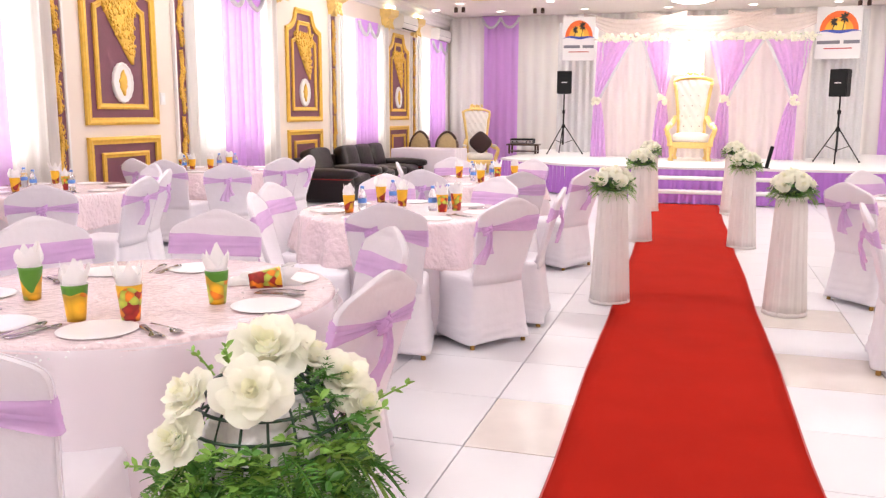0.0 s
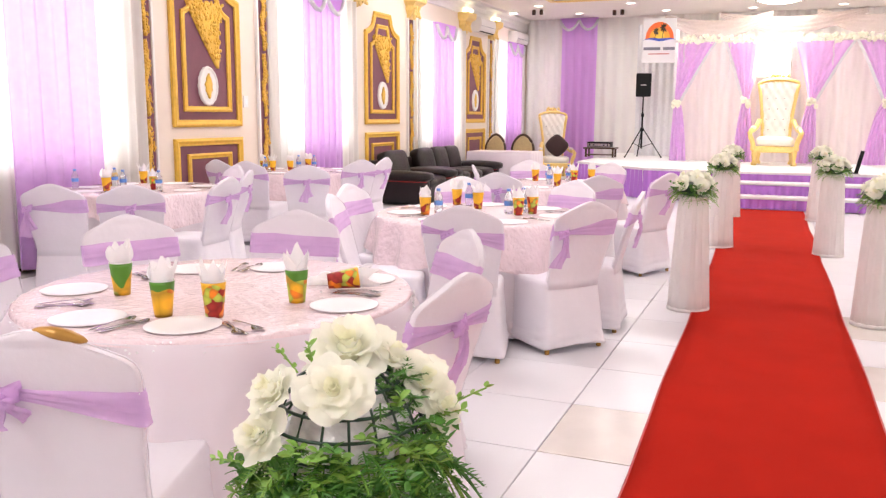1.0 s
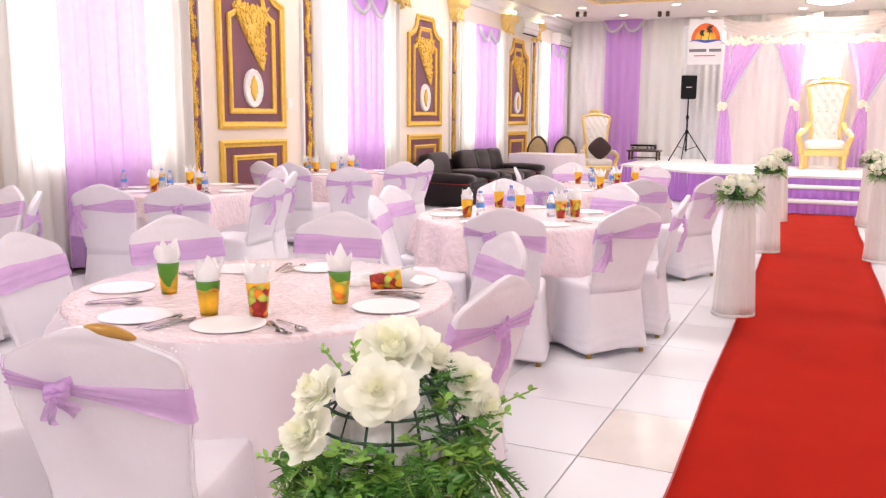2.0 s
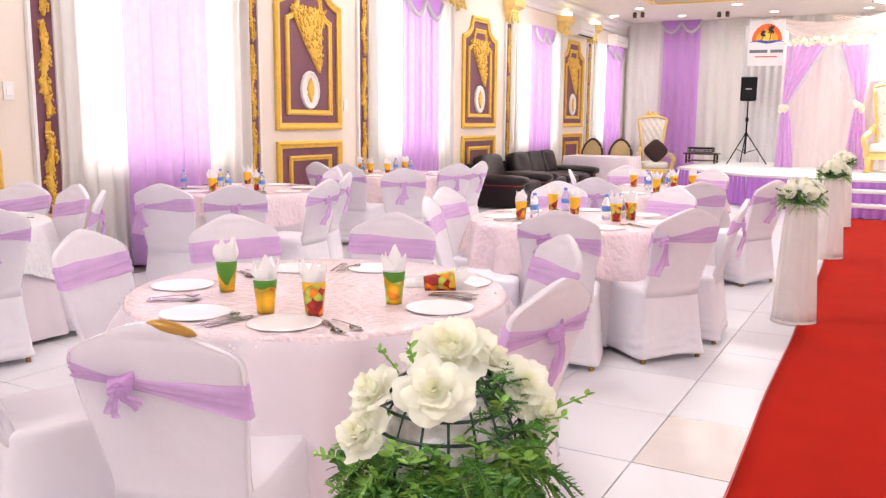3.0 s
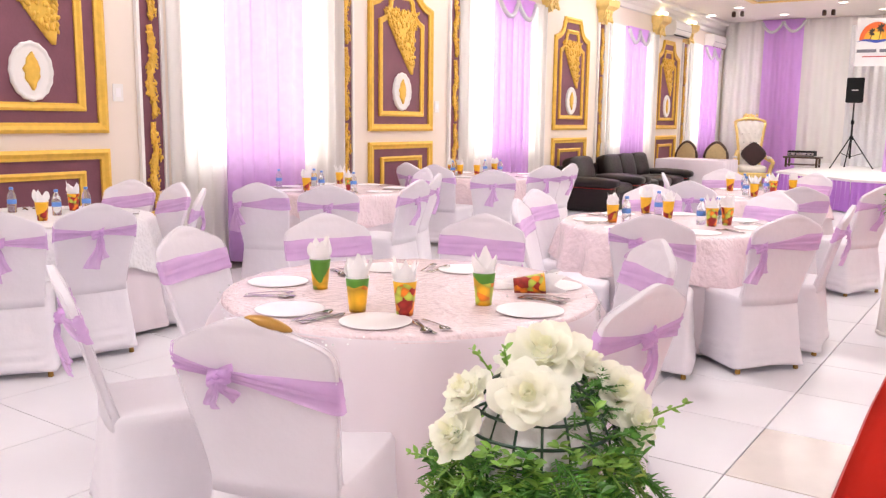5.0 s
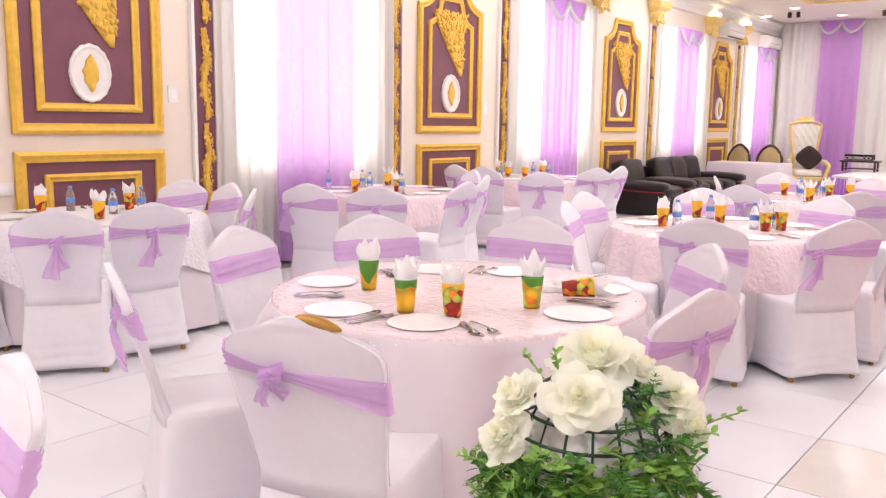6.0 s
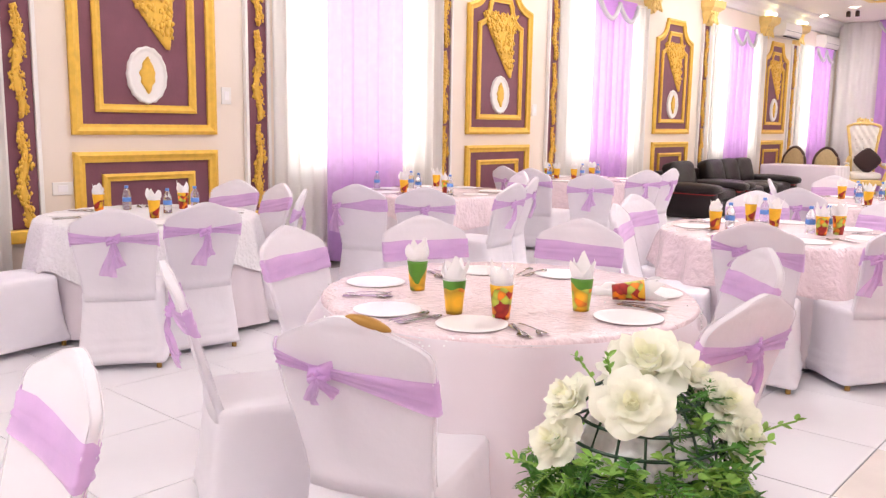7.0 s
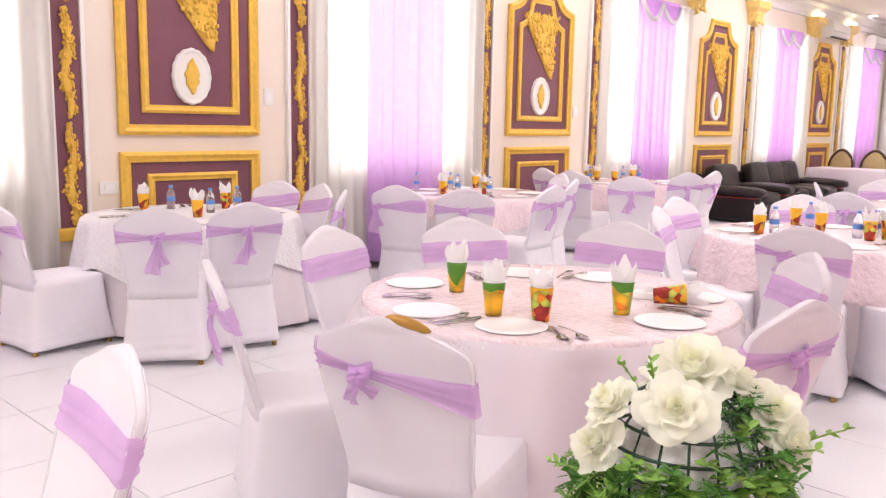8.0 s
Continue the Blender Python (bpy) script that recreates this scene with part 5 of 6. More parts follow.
def throne(label, H=1.60):
    t = thing("throne_chair", label, "throne chair", "tufted throne chairs")
    wid = lambda z: 0.225 + 0.125 * (max(0.0, z - 0.5) / (H - 0.5)) ** 1.8
    part("seat", cushion(bmesh.new(), -0.32, 0.32, -0.26, 0.34, 0.36, 0.52, 0.03), M_CREAM, t, "cream leather seat")
    nu, nv = 28, 44
    def tuft(u, v):
        z = 0.48 + (H - 0.56) * v + 0.05 * (1 - (2 * u - 1) ** 2) * v
        x = (2 * u - 1) * wid(z)
        a, b_ = x * 2 * math.pi / 0.15, z * 2 * math.pi / 0.24
        d = 0.016 * (math.cos(a) * math.cos(b_))
        d2 = 0.05 * (1 - (2 * u - 1) ** 8)
        return (x, -0.26 - 0.14 * (z - 0.5) + d2 + d, z)
    bk = part("backrest", smooth(sheet(bmesh.new(), tuft, nu, nv)), M_CREAM, t, "cream button-tufted back")
    bm = bmesh.new()
    sheet(bm, lambda u, v: ((2 * u - 1) * wid(0.48 + (H - 0.5) * v), -0.30 - 0.14 * (H - 0.5) * v, 0.48 + (H - 0.55) * v), 4, 12)
    solid(part("back_board", bm, M_GOLDL, t), 0.03)
    for j in range(5):
        for i in range(-1, 2):
            bm = bmesh.new()
            z = 0.66 + j * 0.2
            bmesh.ops.create_icosphere(bm, subdivisions=1, radius=0.014, matrix=pose(i * 0.15 + (0.075 if j % 2 else 0) - (0.0375 if j % 2 else 0), -0.26 - 0.14 * (z - 0.5) + 0.045, z))
            part("button", smooth(bm), M_STEEL, bk)
    bm = bmesh.new()
    zs = [0.30 + (H - 0.38) * i / 16 for i in range(17)]
    for s in (-1, 1):
        tube(bm, [(s * (wid(max(z, 0.5)) + 0.022), -0.27 - 0.14 * (z - 0.5), z) for z in zs], 0.032, 10, 1.2)
    tube(bm, [((wid(H) + 0.02) * math.cos(a), -0.27 - 0.14 * (H - 0.5), H - 0.08 + 0.10 * math.sin(a)) for a in (math.pi * i / 16 for i in range(17))], 0.032, 10)
    part("gilt_frame", smooth(bm), M_GOLDL, t, "carved gilt frame")
    bm = bmesh.new()
    leafy_spray(bm, lambda r: (r.uniform(-0.16, 0.16), H + 0.05 + r.uniform(-0.05, 0.06)), 34, 0.04, 3)
    bmesh.ops.transform(bm, matrix=Matrix.Translation((0, -0.45, 0)) @ Matrix.Rotation(radians(-90), 4, 'Z'), verts=bm.verts)
    part("crest", bm, M_GOLDL, t, "carved gilt crest")
    for s in (-1, 1):
        bm = bmesh.new()
        tube(bm, [(s * 0.30, -0.26, 0.84), (s * 0.36, -0.12, 0.70), (s * 0.40, 0.12, 0.655), (s * 0.43, 0.27, 0.65), (s * 0.45, 0.34, 0.60), (s * 0.43, 0.35, 0.53), (s * 0.40, 0.33, 0.46), (s * 0.38, 0.34, 0.38), (s * 0.38, 0.36, 0.28)], 0.048, 10)
        part("armrest", smooth(bm), M_GOLDL, t, "scrolled gilt arm")
        part("arm_pad", cushion(bmesh.new(), min(s * 0.36, s * 0.44), max(s * 0.36, s * 0.44), -0.10, 0.22, 0.675, 0.73, 0.012), M_CREAM, t)
    bm = boxed(-0.38, 0.38, 0.28, 0.36, 0.24, 0.36, 0.02)
    part("apron", bm, M_GOLDL, t, "carved gilt apron")
    for x, y in ((-0.35, 0.32), (0.35, 0.32), (-0.30, -0.28), (0.30, -0.28)):
        part("leg", smooth(lathe(bmesh.new(), [(0.05, 0), (0.055, 0.03), (0.03, 0.08), (0.045, 0.18), (0.055, 0.30)], 14, pose(x, y, 0))), M_GOLDL, t)
    return t


th = throne("tall gilt throne chair with cream tufted back, on the stage")
th.matrix_world = pose(-0.30, 17.45, SH, 0, 0, 180)
t2 = copy_thing(th, pose(-5.28, 20.0, 0, 0, 0, 205))
tagged(t2, "tall gilt throne chair with cream tufted back and dark cushion")
t2.scale = (0.93, 0.93, 0.96)
bm = bmesh.new()
cushion(bm, -0.21, 0.21, -0.06, 0.06, -0.21, 0.21, 0.03, pose(0, 0, 0, -18, 0, 0) @ Matrix.Rotation(radians(45), 4, 'Y'))
o = new("throw_pillow", mesh_of("throw_pillow", bm, M_PILLOW))
o.matrix_world = pose(-5.20, 19.86, 0.76, 0, 0, 20)
tagged(o, "dark maroon square cushion standing on the throne seat", "cushion")

# console with amplifier
t = thing("console_table", "small dark wooden console table", "table", m=pose(-3.95, 18.95, 0))
bm = boxed(-0.36, 0.36, -0.2, 0.2, 0.74, 0.775, 0.008)
part("tabletop", bm, M_DWOOD, t)
part("shelf", boxed(-0.32, 0.32, -0.17, 0.17, 0.60, 0.62, 0.005), M_DWOOD, t)
for x in (-0.3, 0.3):
    for y in (-0.15, 0.15):
        part("leg", boxed(x - 0.02, x + 0.02, y - 0.02, y + 0.02, SH, 0.739, 0.004), M_DWOOD, t)
t = thing("amplifier", "silver and black amplifier on the console table", "amplifier", m=pose(-3.97, 18.93, 0.775))
part("case", boxed(-0.26, 0.26, -0.15, 0.15, 0.01, 0.12, 0.008), M_BLACK, t)
part("front_plate", boxed(-0.255, 0.255, -0.158, -0.1505, 0.02, 0.085, 0.002), M_STEEL, t)
for x in (-0.2, -0.1, 0.12, 0.2):
    part("knob", smooth(lathe(bmesh.new(), [(0.016, 0), (0.016, 0.012), (0.012, 0.016)], 14, pose(x, -0.158, 0.052, 90))), M_BLACK, t)


def speaker(label):
    st = thing("speaker_stand", "black steel tripod loudspeaker stand", "speaker stand", "loudspeaker stands")
    bm = bmesh.new()
    tube(bm, [(0, 0, 0.20), (0, 0, 0.95)], 0.019, 12)
    part("lower_tube", smooth(bm), M_BLACK, st)
    bm = bmesh.new()
    tube(bm, [(0, 0, 0.95), (0, 0, 1.33)], 0.015, 12)
    part("upper_tube", smooth(bm), M_BLACK, st)
    part("collar", smooth(lathe(bmesh.new(), [(0.03, 0.90), (0.034, 0.91), (0.034, 0.97), (0.028, 0.98)], 14)), M_BLACK, st)
    part("hub", smooth(lathe(bmesh.new(), [(0.03, 0.58), (0.04, 0.59), (0.04, 0.65), (0.03, 0.66)], 14)), M_BLACK, st)
    for k in range(3):
        a = radians(100 + 120 * k)
        c, s = math.cos(a), math.sin(a)
        bm = bmesh.new()
        tube(bm, [(0.035 * c, 0.035 * s, 0.62), (0.46 * c, 0.46 * s, 0.015)], 0.012, 8)
        leg = part("leg", smooth(bm), M_BLACK, st)
        bm = bmesh.new()
        tube(bm, [(0.02 * c, 0.02 * s, 0.24), (0.25 * c, 0.25 * s, 0.32)], 0.007, 8)
        part("brace", smooth(bm), M_BLACK, leg)
        bm = bmesh.new()
        bmesh.ops.create_icosphere(bm, subdivisions=2, radius=0.018, matrix=pose(0.46 * c, 0.46 * s, 0.018))
        part("rubber_foot", smooth(bm), M_BLACK, leg)
    sp = thing("loudspeaker", label, "loudspeaker", "loudspeakers")
    bm = bmesh.new()
    loft(bm, [[Vector((x, y, z)) for x, y in ((-0.165, -0.14), (0.165, -0.14), (0.12, 0.14), (-0.12, 0.14))] for z in (1.335, 1.835)])
    bmesh.ops.bevel(bm, geom=bm.edges[:], offset=0.012, segments=2, affect='EDGES')
    part("cabinet", bm, M_BLACK, sp)
    part("grille", boxed(-0.150, 0.150, -0.150, -0.1405, 1.36, 1.81, 0.004), M_BLACK, sp)
    part("badge", boxed(-0.06, 0.06, -0.154, -0.1505, 1.575, 1.592, 0.001), M_WHITE, sp, "pale badge bar")
    return st, sp


st, sp = speaker("black loudspeaker on a tripod stand")
st.matrix_world = pose(-3.09, 19.15, SH, 0, 0, 10)
sp.matrix_world = pose(-3.09, 19.15, SH, 0, 0, 8)
copy_thing(st, pose(2.33, 17.35, SH, 0, 0, 40))
copy_thing(sp, pose(2.33, 17.35, SH - 0.11, 0, 0, -32))


t = thing("tablet_stand", "slim black tablet leaning on a stand on the stage", "tablet", m=pose(0.98, 15.2, SH, 0, 12, 0))
part("tablet", boxed(-0.03, 0.03, -0.012, 0.012, 0.012, 0.38, 0.008), M_BLACK, t)
part("foot", boxed(-0.07, 0.07, -0.07, 0.07, 0.0, 0.012, 0.004), M_BLACK, t)


# banners
def banner(x, y, turn):
    t = thing("logo_banner", "white banner with orange sunset palm emblem and two grey bars", "banner", "sunset banners", m=pose(x, y, 0, 0, 0, turn))
    W, z0, z1 = 0.40, 2.52, 3.50
    part("panel", boxed(-W, W, 0, 0.015, z0, z1, 0.003), M_BANNER, t)
    cz = 3.05
    bm = bmesh.new()
    bm.faces.new([bm.verts.new((0.34 * math.cos(a), -0.003, cz + 0.37 * math.sin(a))) for a in (math.pi * i / 40 for i in range(41))])
    em = part("emblem", bm, M_ORANGE, t, "orange half-round sunset emblem")
    bm = bmesh.new()
    bm.faces.new([bm.verts.new((0.12 * math.cos(a), -0.006, cz + 0.06 + 0.11 * math.sin(a))) for a in (math.pi * i / 20 for i in range(41))])
    part("sun_disc", bm, M_SUN, em)
    bm = bmesh.new()
    bm.faces.new([bm.verts.new((0.25 * math.cos(a), -0.0045, cz + 0.25 * math.sin(a))) for a in (math.pi * i / 40 for i in range(41))])
    part("sun_halo", bm, M_HALO, em, "amber halo round the sun")
    for px, h, ln in ((0.10, 0.24, 0.11), (-0.08, 0.16, 0.085)):
        bm = bmesh.new()
        tube(bm, [(px - 0.04, -0.008, cz), (px - 0.02, -0.008, cz + h * 0.5), (px, -0.008, cz + h)], 0.009, 6)
        for k in range(7):
            a = radians(-30 + 40 * k)
            leaf(bm, Matrix.Translation((px, -0.009, cz + h)) @ Matrix(((math.cos(a), -math.sin(a), 0, 0), (0, 0, -1, 0), (math.sin(a), math.cos(a), 0, 0), (0, 0, 0, 1))), ln, 0.045)
        part("palm", bm, M_PALM, em)
    bm = bmesh.new()
    sheet(bm, lambda u, v: ((u - 0.5) * 0.80, -0.010, cz - 0.035 + 0.06 * v * math.sin(math.pi * u) + 0.02 * math.sin(u * 9)), 24, 2)
    part("wave", bm, M_SEA, em)
    for x0, x1 in ((-0.375, 0.03), (0.095, 0.375)):
        part("word_bar", boxed(x0, x1, -0.004, -0.0005, 2.80, 2.865, 0.002), M_GREYP, t, "grey word bar")
    part("small_line", boxed(-0.25, 0.25, -0.004, -0.0005, 2.705, 2.725), M_REDP, t)
    return t


bl = banner(-2.68, 18.35, 8)
bl.scale = (0.84, 1.0, 0.92)
bl.location.z = 0.25
banner(2.33, 18.2, -8)

# backdrop frame with tied drapes and garland
t = thing("wedding_backdrop", "draped wedding backdrop with tied lilac curtains and a flower garland", "backdrop")
BY = 18.0
bm = bmesh.new()
for x in (-2.24, -1.0, 0.3, 1.87):
    tube(bm, [(x, BY + 0.2, SH), (x, BY + 0.2, 2.97)], 0.022, 10)
part("posts_frame", smooth(bm), M_WHITE, t)
bm = bmesh.new()
tube(bm, [(-2.35, BY + 0.2, 2.98), (1.95, BY + 0.2, 2.93)], 0.022, 10)
part("rail", smooth(bm), M_WHITE, t)
bm = pleats(-1.9, 2.3, SH + 0.01, 2.95, 0, 0.035, 0.2, seed=8)
bmesh.ops.transform(bm, matrix=Matrix.Translation((0, BY + 0.28, 0)) @ Matrix.Rotation(radians(90), 4, 'Z'), verts=bm.verts)
part("back_sheet", bm, mat("blush_voile", (0.82, 0.74, 0.74), 0.75, vary=0.05, scale=3, trans=0.3, stretch=(1, 1, 0.1)), t, "blush white pleated sheet")


def tied(xt0, xt1, xw, xb0, xb1, zt, zw=1.74):
    """A drape gathered at a tie: wide above, waisted, fanning out below."""
    def fn(u, v):
        z = SH + 0.01 + (zt - SH - 0.02) * v
        k = (z - zw) / (zt - zw) if z > zw else (zw - z) / (zw - SH)
        if z > zw:
            kk = k ** 1.15
            a, b_ = xw - 0.055 + (xt0 - xw + 0.055) * kk, xw + 0.055 + (xt1 - xw - 0.055) * kk
        else:
            kk = k ** 0.55
            a, b_ = xw - 0.055 + (xb0 - xw + 0.055) * kk, xw + 0.055 + (xb1 - xw - 0.055) * kk
        amp = 0.02 + 0.025 * min(1, kk)
        return (a + (b_ - a) * u, BY + amp * math.sin(u * 25 + z * 0.9 + 1.2 * math.sin(z * 1.7)) + 0.014 * math.sin(u * 9 + z), z)
    return smooth(sheet(bmesh.new(), fn, 60, 34))


for xt0, xt1, xw, xb0, xb1, zt, lace in ((-2.25, -1.50, -2.22, -2.34, -2.0, 2.94, 1), (-1.34, -0.56, -0.90, -1.10, -0.70, 2.92, -1), (-0.05, 1.00, 0.31, 0.05, 0.44, 2.91, 1), (1.02, 1.88, 1.60, 1.25, 1.66, 2.90, -1)):
    d = part("tied_drape", tied(xt0, xt1, xw, xb0, xb1, zt), M_VOILEP, t, "lilac voile drape tied at the middle")
    bm = bmesh.new()
    e0 = xt1 if lace > 0 else xt0
    sheet(bm, lambda u, v: (e0 + (xw + lace * 0.05 - e0) * (1 - v) ** 0.9 + (u - 0.5) * 0.06, BY - 0.05 + 0.01 * math.sin(u * 6 + v * 40), 1.74 + (zt - 1.74) * v), 4, 30)
    part("lace_edge", smooth(bm), M_SWAG, d, "silver lace edge")
    bm = bmesh.new()
    rnd = random.Random(int(xw * 100))
    for k in range(9):
        p = Vector((xw + rnd.uniform(-0.07, 0.07), BY - 0.09 + rnd.uniform(-0.03, 0.02), 1.74 + rnd.uniform(-0.08, 0.08)))
        rose(bm, Matrix.Translation(p) @ Vector((rnd.uniform(-.6, .6), -1, rnd.uniform(-.4, .5))).to_track_quat('Z', 'Y').to_matrix().to_4x4(), 0.05, k, 4, 3)
    part("flower_tie", bm, M_ROSE, d, "ivory flower tie")
gar = part("garland", smooth(bmesh.new()), M_LEAFL, t)
bm = bmesh.new()
rnd = random.Random(12)
for k in range(150):
    x = -2.2 + 4.15 * rnd.random()
    fern(bm, (x, BY + 0.05, 2.97 - 0.012 * (x + 2.2) + rnd.uniform(-0.04, 0.08)), (rnd.uniform(-1, 1), -0.6, rnd.uniform(-0.6, 0.8)), 0.08, rnd, 5)
gar.data = mesh_of("garland", bm, M_LEAFL)
tagged(gar, "leafy garland along the rail")
bm = bmesh.new()
for k in range(200):
    x = -2.22 + 4.15 * (k + rnd.uniform(-0.5, 0.5)) / 200
    p = Vector((x, BY - 0.02 + rnd.uniform(-0.04, 0.03), 2.97 - 0.012 * (x + 2.2) + rnd.uniform(-0.05, 0.09)))
    m = Matrix.Translation(p) @ Vector((rnd.uniform(-.6, .6), -1, rnd.uniform(-.3, .8))).to_track_quat('Z', 'Y').to_matrix().to_4x4()
    for j in range(5):
        leaf(bm, m @ Matrix.Rotation(j * 1.257, 4, 'Z') @ Matrix.Rotation(0.6, 4, 'X'), 0.055, 0.055)
part("blossom", smooth(bm), M_ROSE, gar, "small ivory blossoms")
for x, ln in ((-2.12, 0.42), (-1.24, 0.72), (0.62, 0.5), (1.72, 0.62), (1.78, 0.5)):
    bm = bmesh.new()
    for k in range(int(ln / 0.035)):
        bmesh.ops.create_icosphere(bm, subdivisions=1, radius=0.017, matrix=pose(x + 0.008 * math.sin(k), BY - 0.09, 2.90 - 0.035 * k))
    part("bead_string", smooth(bm), M_SWAG, t, "hanging white bead string")
for k, (x0, x1, z0, dip, dz) in enumerate(((-2.6, -0.5, 3.55, 0.45, 0.0), (-1.5, 1.2, 3.55, 0.35, 0.02), (0.3, 2.3, 3.55, 0.40, 0.0))):
    bm = bmesh.new()
    sheet(bm, lambda u, v: (x0 + (x1 - x0) * u, BY + 0.42 + 0.03 * k + 0.02 * math.sin(v * 25), z0 - dip * (1 - (2 * u - 1) ** 2) * (0.35 + 0.65 * (1 - v)) - 0.10 * (1 - v)), 30, 12)
    part("peach_swag", smooth(bm), M_PEACH, t, "peach organza swag")
# sequin side curtains
for x0, x1, k in ((-3.35, -2.45, 1), (1.95, 2.95, 2)):
    bm = pleats(-x1, -x0, SH + 0.02, 3.5, 0, 0.03, 0.16, seed=k)
    bmesh.ops.transform(bm, matrix=Matrix.Translation((0, 19.75 if k == 1 else 18.75, 0)) @ Matrix.Rotation(radians(90), 4, 'Z'), verts=bm.verts)
    o = new("sequin_curtain", mesh_of("sequin_curtain", bm, mat("sequin_voile_%d" % k, (0.72, 0.72, 0.74), 0.35, metal=0.25, vary=0.15, scale=40, bump=0.8, bscale=120)))
    tagged(o, "shimmering silver sequin curtain on the stage", "curtain", "sequin curtains")

# floodlight over the throne
t = thing("flood_lamp", "bright warm floodlight fixed above the throne", "lamp", m=pose(-0.44, BY + 0.02, 2.62))
part("housing", boxed(-0.33, 0.33, 0.03, 0.09, -0.39, 0.25, 0.02), M_WHITE, t)
# lens oversized and warm: the bloom around the lamp is built into it
part("lens", boxed(-0.30, 0.30, 0.016, 0.029, -0.36, 0.22, 0.01), M_GLARE, t, "glowing lens")
area_lamp("flood_light", look((-0.44, BY - 0.03, 2.60), (-0.44, 15.0, 0.8)), 0.5, 0.45, 90, (1.0, 0.88, 0.66))

# ---------- fittings ----------


def air_conditioner():
    t = thing("air_conditioner", "white wall-mounted split air conditioner", "air conditioner", "air conditioners")
    bm = bmesh.new()
    prof = [(0.002, 0.0), (0.16, 0.0), (0.21, 0.04), (0.235, 0.12), (0.23, 0.26), (0.20, 0.30), (0.002, 0.30)]
    loft(bm, [[Vector((x, y, z)) for x, z in prof] for y in (-0.48, -0.46, 0.46, 0.48)])
    part("case", bm, M_WHITE, t)
    part("outlet_flap", boxed(0.165, 0.205, -0.42, 0.42, -0.006, 0.012, 0.003), M_BLACK, t, "dark air outlet")
    part("seam", boxed(0.233, 0.238, -0.47, 0.47, 0.118, 0.124), M_GREYP, t)
    return t


ac = air_conditioner()
ac.matrix_world = pose(WALL_X, 18.15, 3.27)
copy_thing(ac, pose(WALL_X, 20.75, 3.22))


def downlight():
    t = thing("downlight", "round recessed ceiling downlight, lit", "ceiling light", "ceiling downlights")
    part("ring", smooth(lathe(bmesh.new(), [(0.115, 0.0), (0.12, -0.012), (0.095, -0.016), (0.09, -0.004)], 28, None, False, False)), M_WHITE, t)
    part("lens", smooth(lathe(bmesh.new(), [(0.094, -0.006), (0.05, -0.008), (0.01, -0.0085)], 28, None, False, True)), M_LAMP, t, "glowing lens")
    return t


DOWN = [(-6.29, 19.72), (-4.87, 20.35), (-2.86, 20.4), (-0.98, 20.6), (0.85, 20.6), (2.6, 20.6), (-5.4, 18.7), (-3.4, 18.9), (2.0, 18.9)] + [(x, y) for x in (-5.75, 5.75) for y in (-3.0, 0.5, 4.0, 7.5, 11.0, 14.5)]
dl = downlight()
for k, (x, y) in enumerate(DOWN):
    m = pose(x, y, CEIL - 0.001)
    if k == 0:
        dl.matrix_world = m
    else:
        copy_thing(dl, m)


def tray_light():
    t = thing("ceiling_light", "large crystal ceiling light added in the tray, out of view", "ceiling light", "crystal ceiling lights")
    part("canopy", smooth(lathe(bmesh.new(), [(0.46, 0.0), (0.48, -0.02), (0.44, -0.05)], 36)), M_GOLDL, t)
    part("diffuser", smooth(lathe(bmesh.new(), [(0.43, -0.051), (0.40, -0.10), (0.25, -0.15), (0.02, -0.17)], 36, None, False, True)), M_LAMP, t, "glowing diffuser")
    bm = bmesh.new()
    for k in range(40):
        a = 2 * math.pi * k / 40
        bmesh.ops.create_icosphere(bm, subdivisions=1, radius=0.022, matrix=pose(0.45 * math.cos(a), 0.45 * math.sin(a), -0.075 - 0.02 * (k % 2)) @ Matrix.Diagonal((1, 1, 1.6, 1)))
    part("crystal_fringe", bm, M_STEEL, t)
    return t


# unseen fixtures added to brighten the hall; the pair behind the camera is boosted
TRAY = [(x, y) for y in (-1.0, 5.5, 10.5, 15.6) for x in (-2.6, 2.6)]
tl = tray_light()
for k, (x, y) in enumerate(TRAY):
    m = pose(x, y, CEIL + 0.449)
    if k == 0:
        tl.matrix_world = m
    else:
        copy_thing(tl, m)
    area_lamp("tray_fill_lamp", pose(x, y, CEIL + 0.20), 1.6, 1.6, LAMP_WATTS * (1.6 if y < 0 else 1.0), (0.965, 0.95, 1.0))
cl_ = copy_thing(tl, pose(-0.40, 18.75, CEIL - 0.001))
tagged(cl_, "lit crystal ceiling light over the stage")
area_lamp("stage_lamp", pose(-0.40, 18.0, CEIL - 0.25), 1.0, 0.5, LAMP_WATTS * 0.5, (1.0, 0.96, 0.94))
for x in (-4.9, -1.9, 1.9, 4.6):
    area_lamp("rim_lamp", pose(x, 19.6, CEIL - 0.03), 1.2, 0.3, LAMP_WATTS * 0.53, (1.0, 0.955, 0.94))
for y in (-1.0, 4.0, 9.0, 14.0):
    area_lamp("rim_lamp", pose(-5.75, y, CEIL - 0.03), 0.3, 2.5, LAMP_WATTS * 0.45, (0.965, 0.95, 1.0))
    area_lamp("rim_lamp", pose(5.75, y, CEIL - 0.03), 0.3, 2.5, LAMP_WATTS * 0.22, (0.965, 0.95, 1.0))


def spot_pair(x, y):
    t = thing("spot_lamp", "pair of small dark ceiling spot lamps", "spot lamp", "ceiling spot lamps", m=pose(x, y, CEIL))
    for s in (-0.09, 0.09):
        part("can", smooth(lathe(bmesh.new(), [(0.03, -0.001), (0.045, -0.02), (0.045, -0.11), (0.04, -0.12)], 16, pose(s, 0, 0))), M_DWOOD, t)
    return t


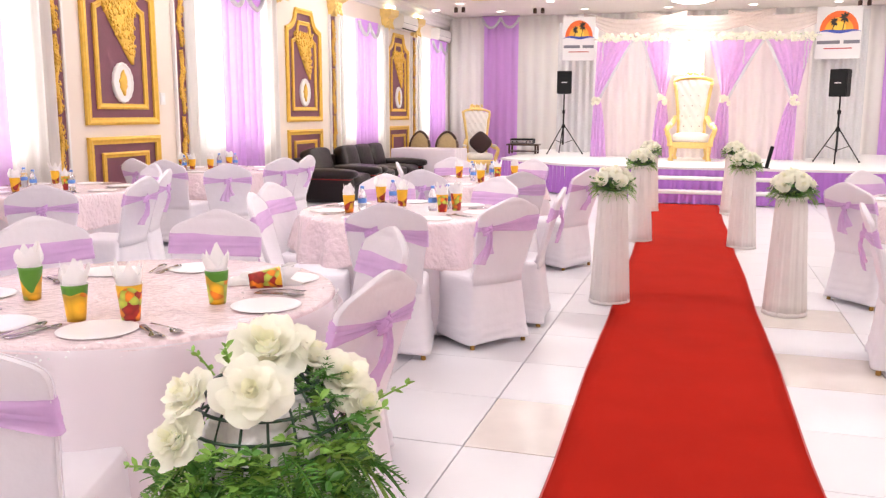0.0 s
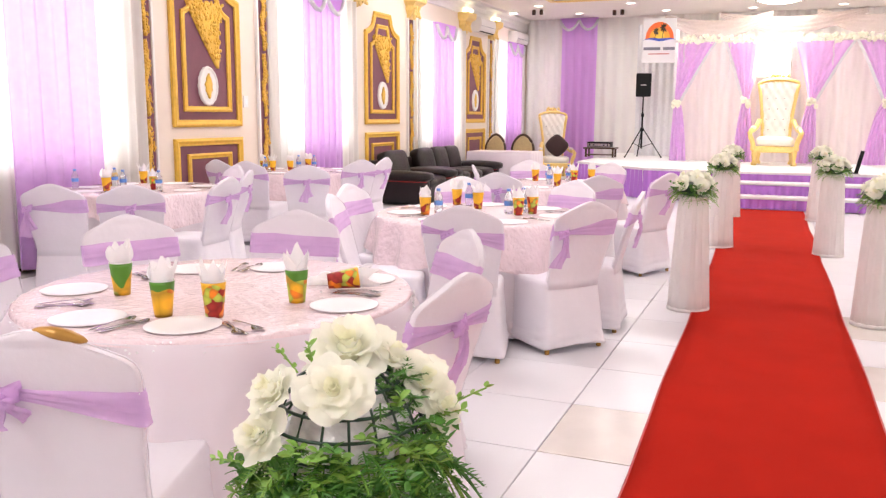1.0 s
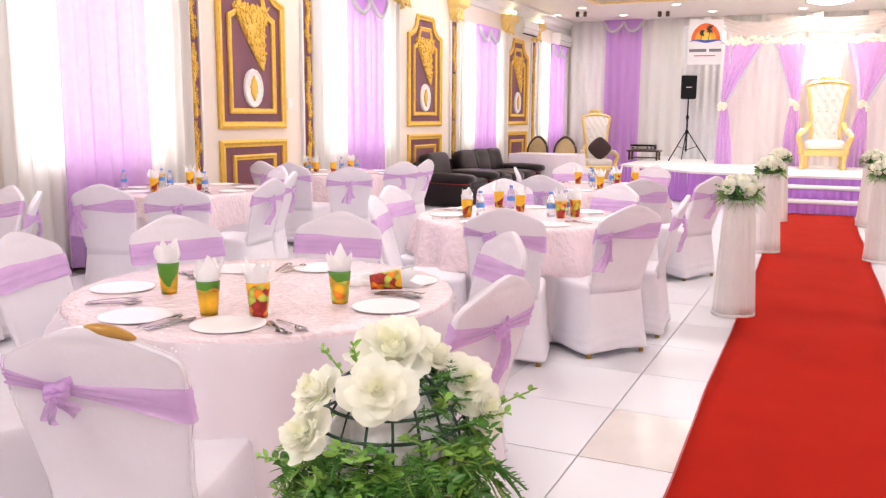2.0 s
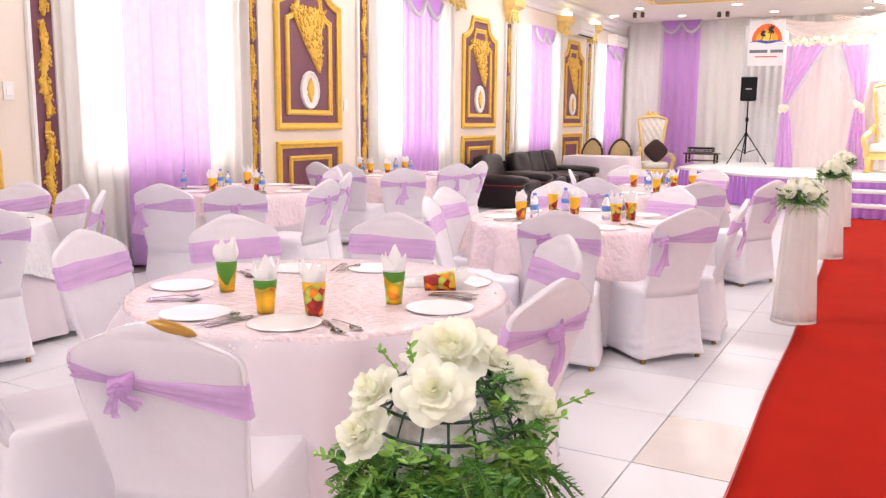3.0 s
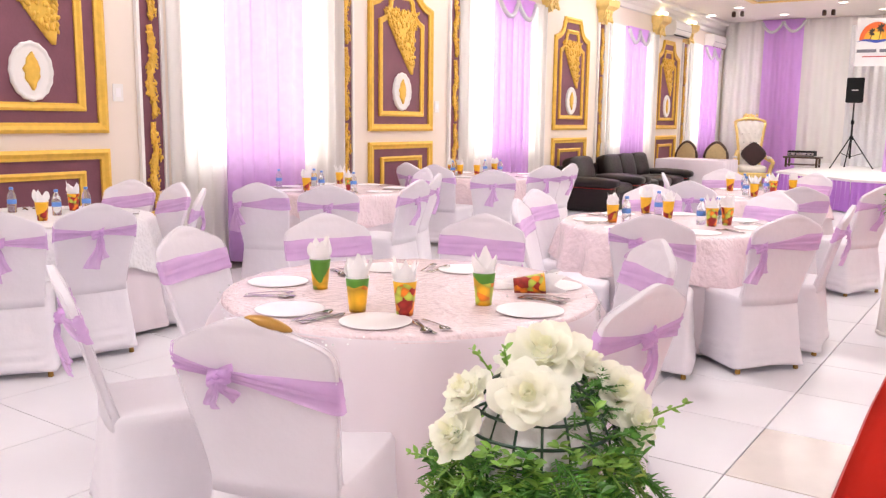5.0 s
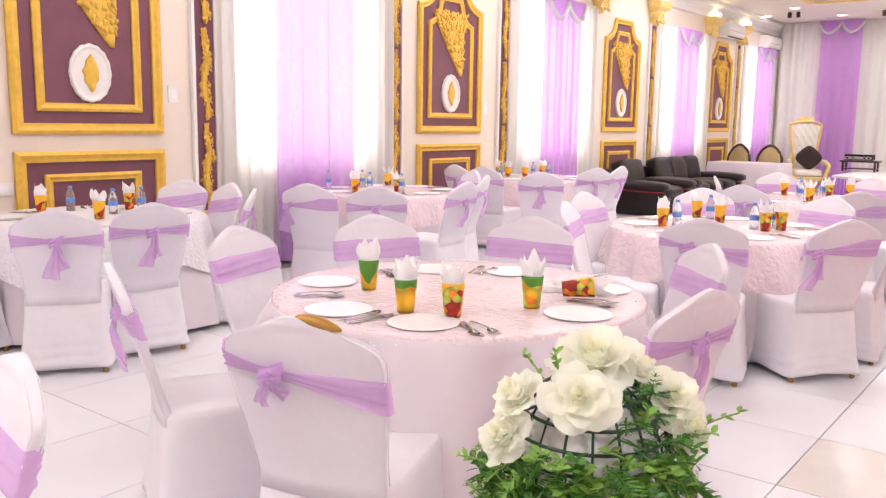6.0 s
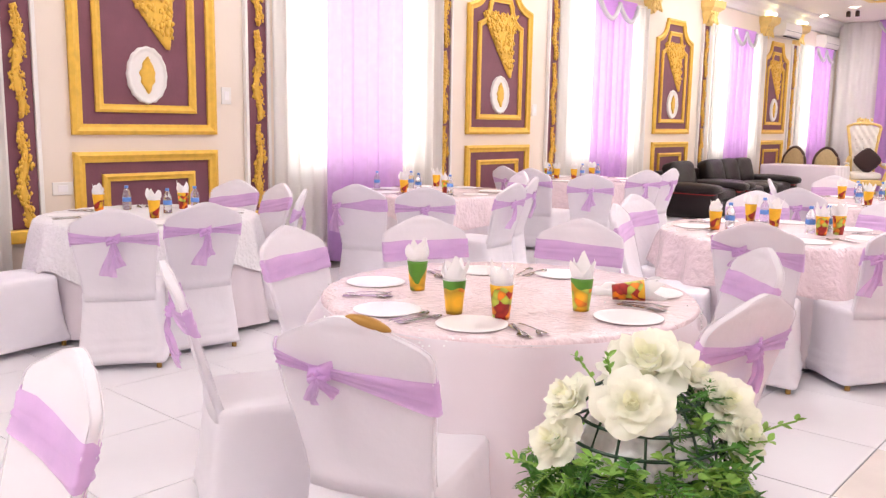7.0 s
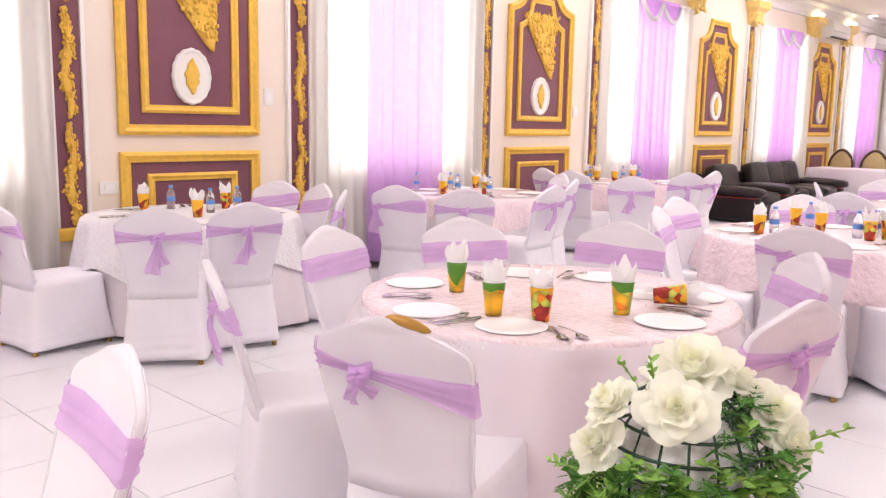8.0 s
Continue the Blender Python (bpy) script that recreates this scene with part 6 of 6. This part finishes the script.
for x, y in ((-5.6, 19.35), (-3.87, 20.0), (3.1, 20.5)):
    spot_pair(x, y)


def wall_plate(y, z, w, h, nm, label):
    t = thing(nm, label, "switch", "wall switches", m=pose(WALL_X, y, z))
    part("plate", boxed(0.001, 0.012, -w / 2, w / 2, -h / 2, h / 2, 0.003), M_WHITE, t)
    part("rocker", boxed(0.0125, 0.017, -w / 4, w / 4, -h / 4, h / 4, 0.002), M_CHINA, t)


wall_plate(4.55, 1.65, 0.10, 0.15, "light_switch", "white plastic light switch on the wall")
wall_plate(3.04, 0.89, 0.16, 0.10, "power_socket", "white plastic double power socket")
wall_plate(9.33, 1.62, 0.10, 0.15, "light_switch", "white plastic light switch on the wall")

# ---------- floor tiles ----------
P, G = 0.662, 0.0026
bm = bmesh.new()
hw = P / 2 - G
lo = [bm.verts.new((sx * hw, sy * hw, -0.012)) for sx, sy in ((-1, -1), (1, -1), (1, 1), (-1, 1))]
mid = [bm.verts.new((sx * hw, sy * hw, -0.0018)) for sx, sy in ((-1, -1), (1, -1), (1, 1), (-1, 1))]
hi = [bm.verts.new((sx * (hw - 0.0015), sy * (hw - 0.0015), 0.0)) for sx, sy in ((-1, -1), (1, -1), (1, 1), (-1, 1))]
for a, b in ((lo, mid), (mid, hi)):
    for i in range(4):
        bm.faces.new((a[i], a[(i + 1) % 4], b[(i + 1) % 4], b[i]))
bm.faces.new(hi)
tile_mesh = mesh_of("tile", bm, M_TILE)
worn_mesh = tile_mesh.copy()
worn_mesh.materials[0] = M_TILED
rest_v, rest_f = [], []
rnd = random.Random(4)
X0, Y0 = -0.985, 3.51
worn = {(0, 0), (2, 2), (2, 4), (-7, 3)}
for i in range(-9, 13):
    for j in range(-13, 28):
        x, y = X0 + (i + 0.5) * P, Y0 + (j + 0.5) * P
        if x < -6.6 or x > 7.0 or y > 21.6 or y < -4.2:
            continue
        if -5.5 < x < 2.0 and -0.2 < y < 13.0 and abs(x) < 1.0 + 0.62 * y:
            o = new("tile", worn_mesh if (i, j) in worn else tile_mesh)
            o.parent = floor
            o.location = (x, y, rnd.uniform(-0.0006, 0.0006))
        else:
            n = len(rest_v)
            for z, s in ((-0.012, hw), (0.0, hw)):
                rest_v += [(x + sx * s, y + sy * s, z) for sx, sy in ((-1, -1), (1, -1), (1, 1), (-1, 1))]
            rest_f += [(n + 4, n + 5, n + 6, n + 7)] + [(n + k, n + (k + 1) % 4, n + 4 + (k + 1) % 4, n + 4 + k) for k in range(4)]
me = bpy.data.meshes.new("far_tiling")
me.from_pydata(rest_v, [], rest_f)
me.materials.append(M_TILE)
o = new("far_tiling", me)
o.parent = floor
tagged(o, "", "", "", "stuff")
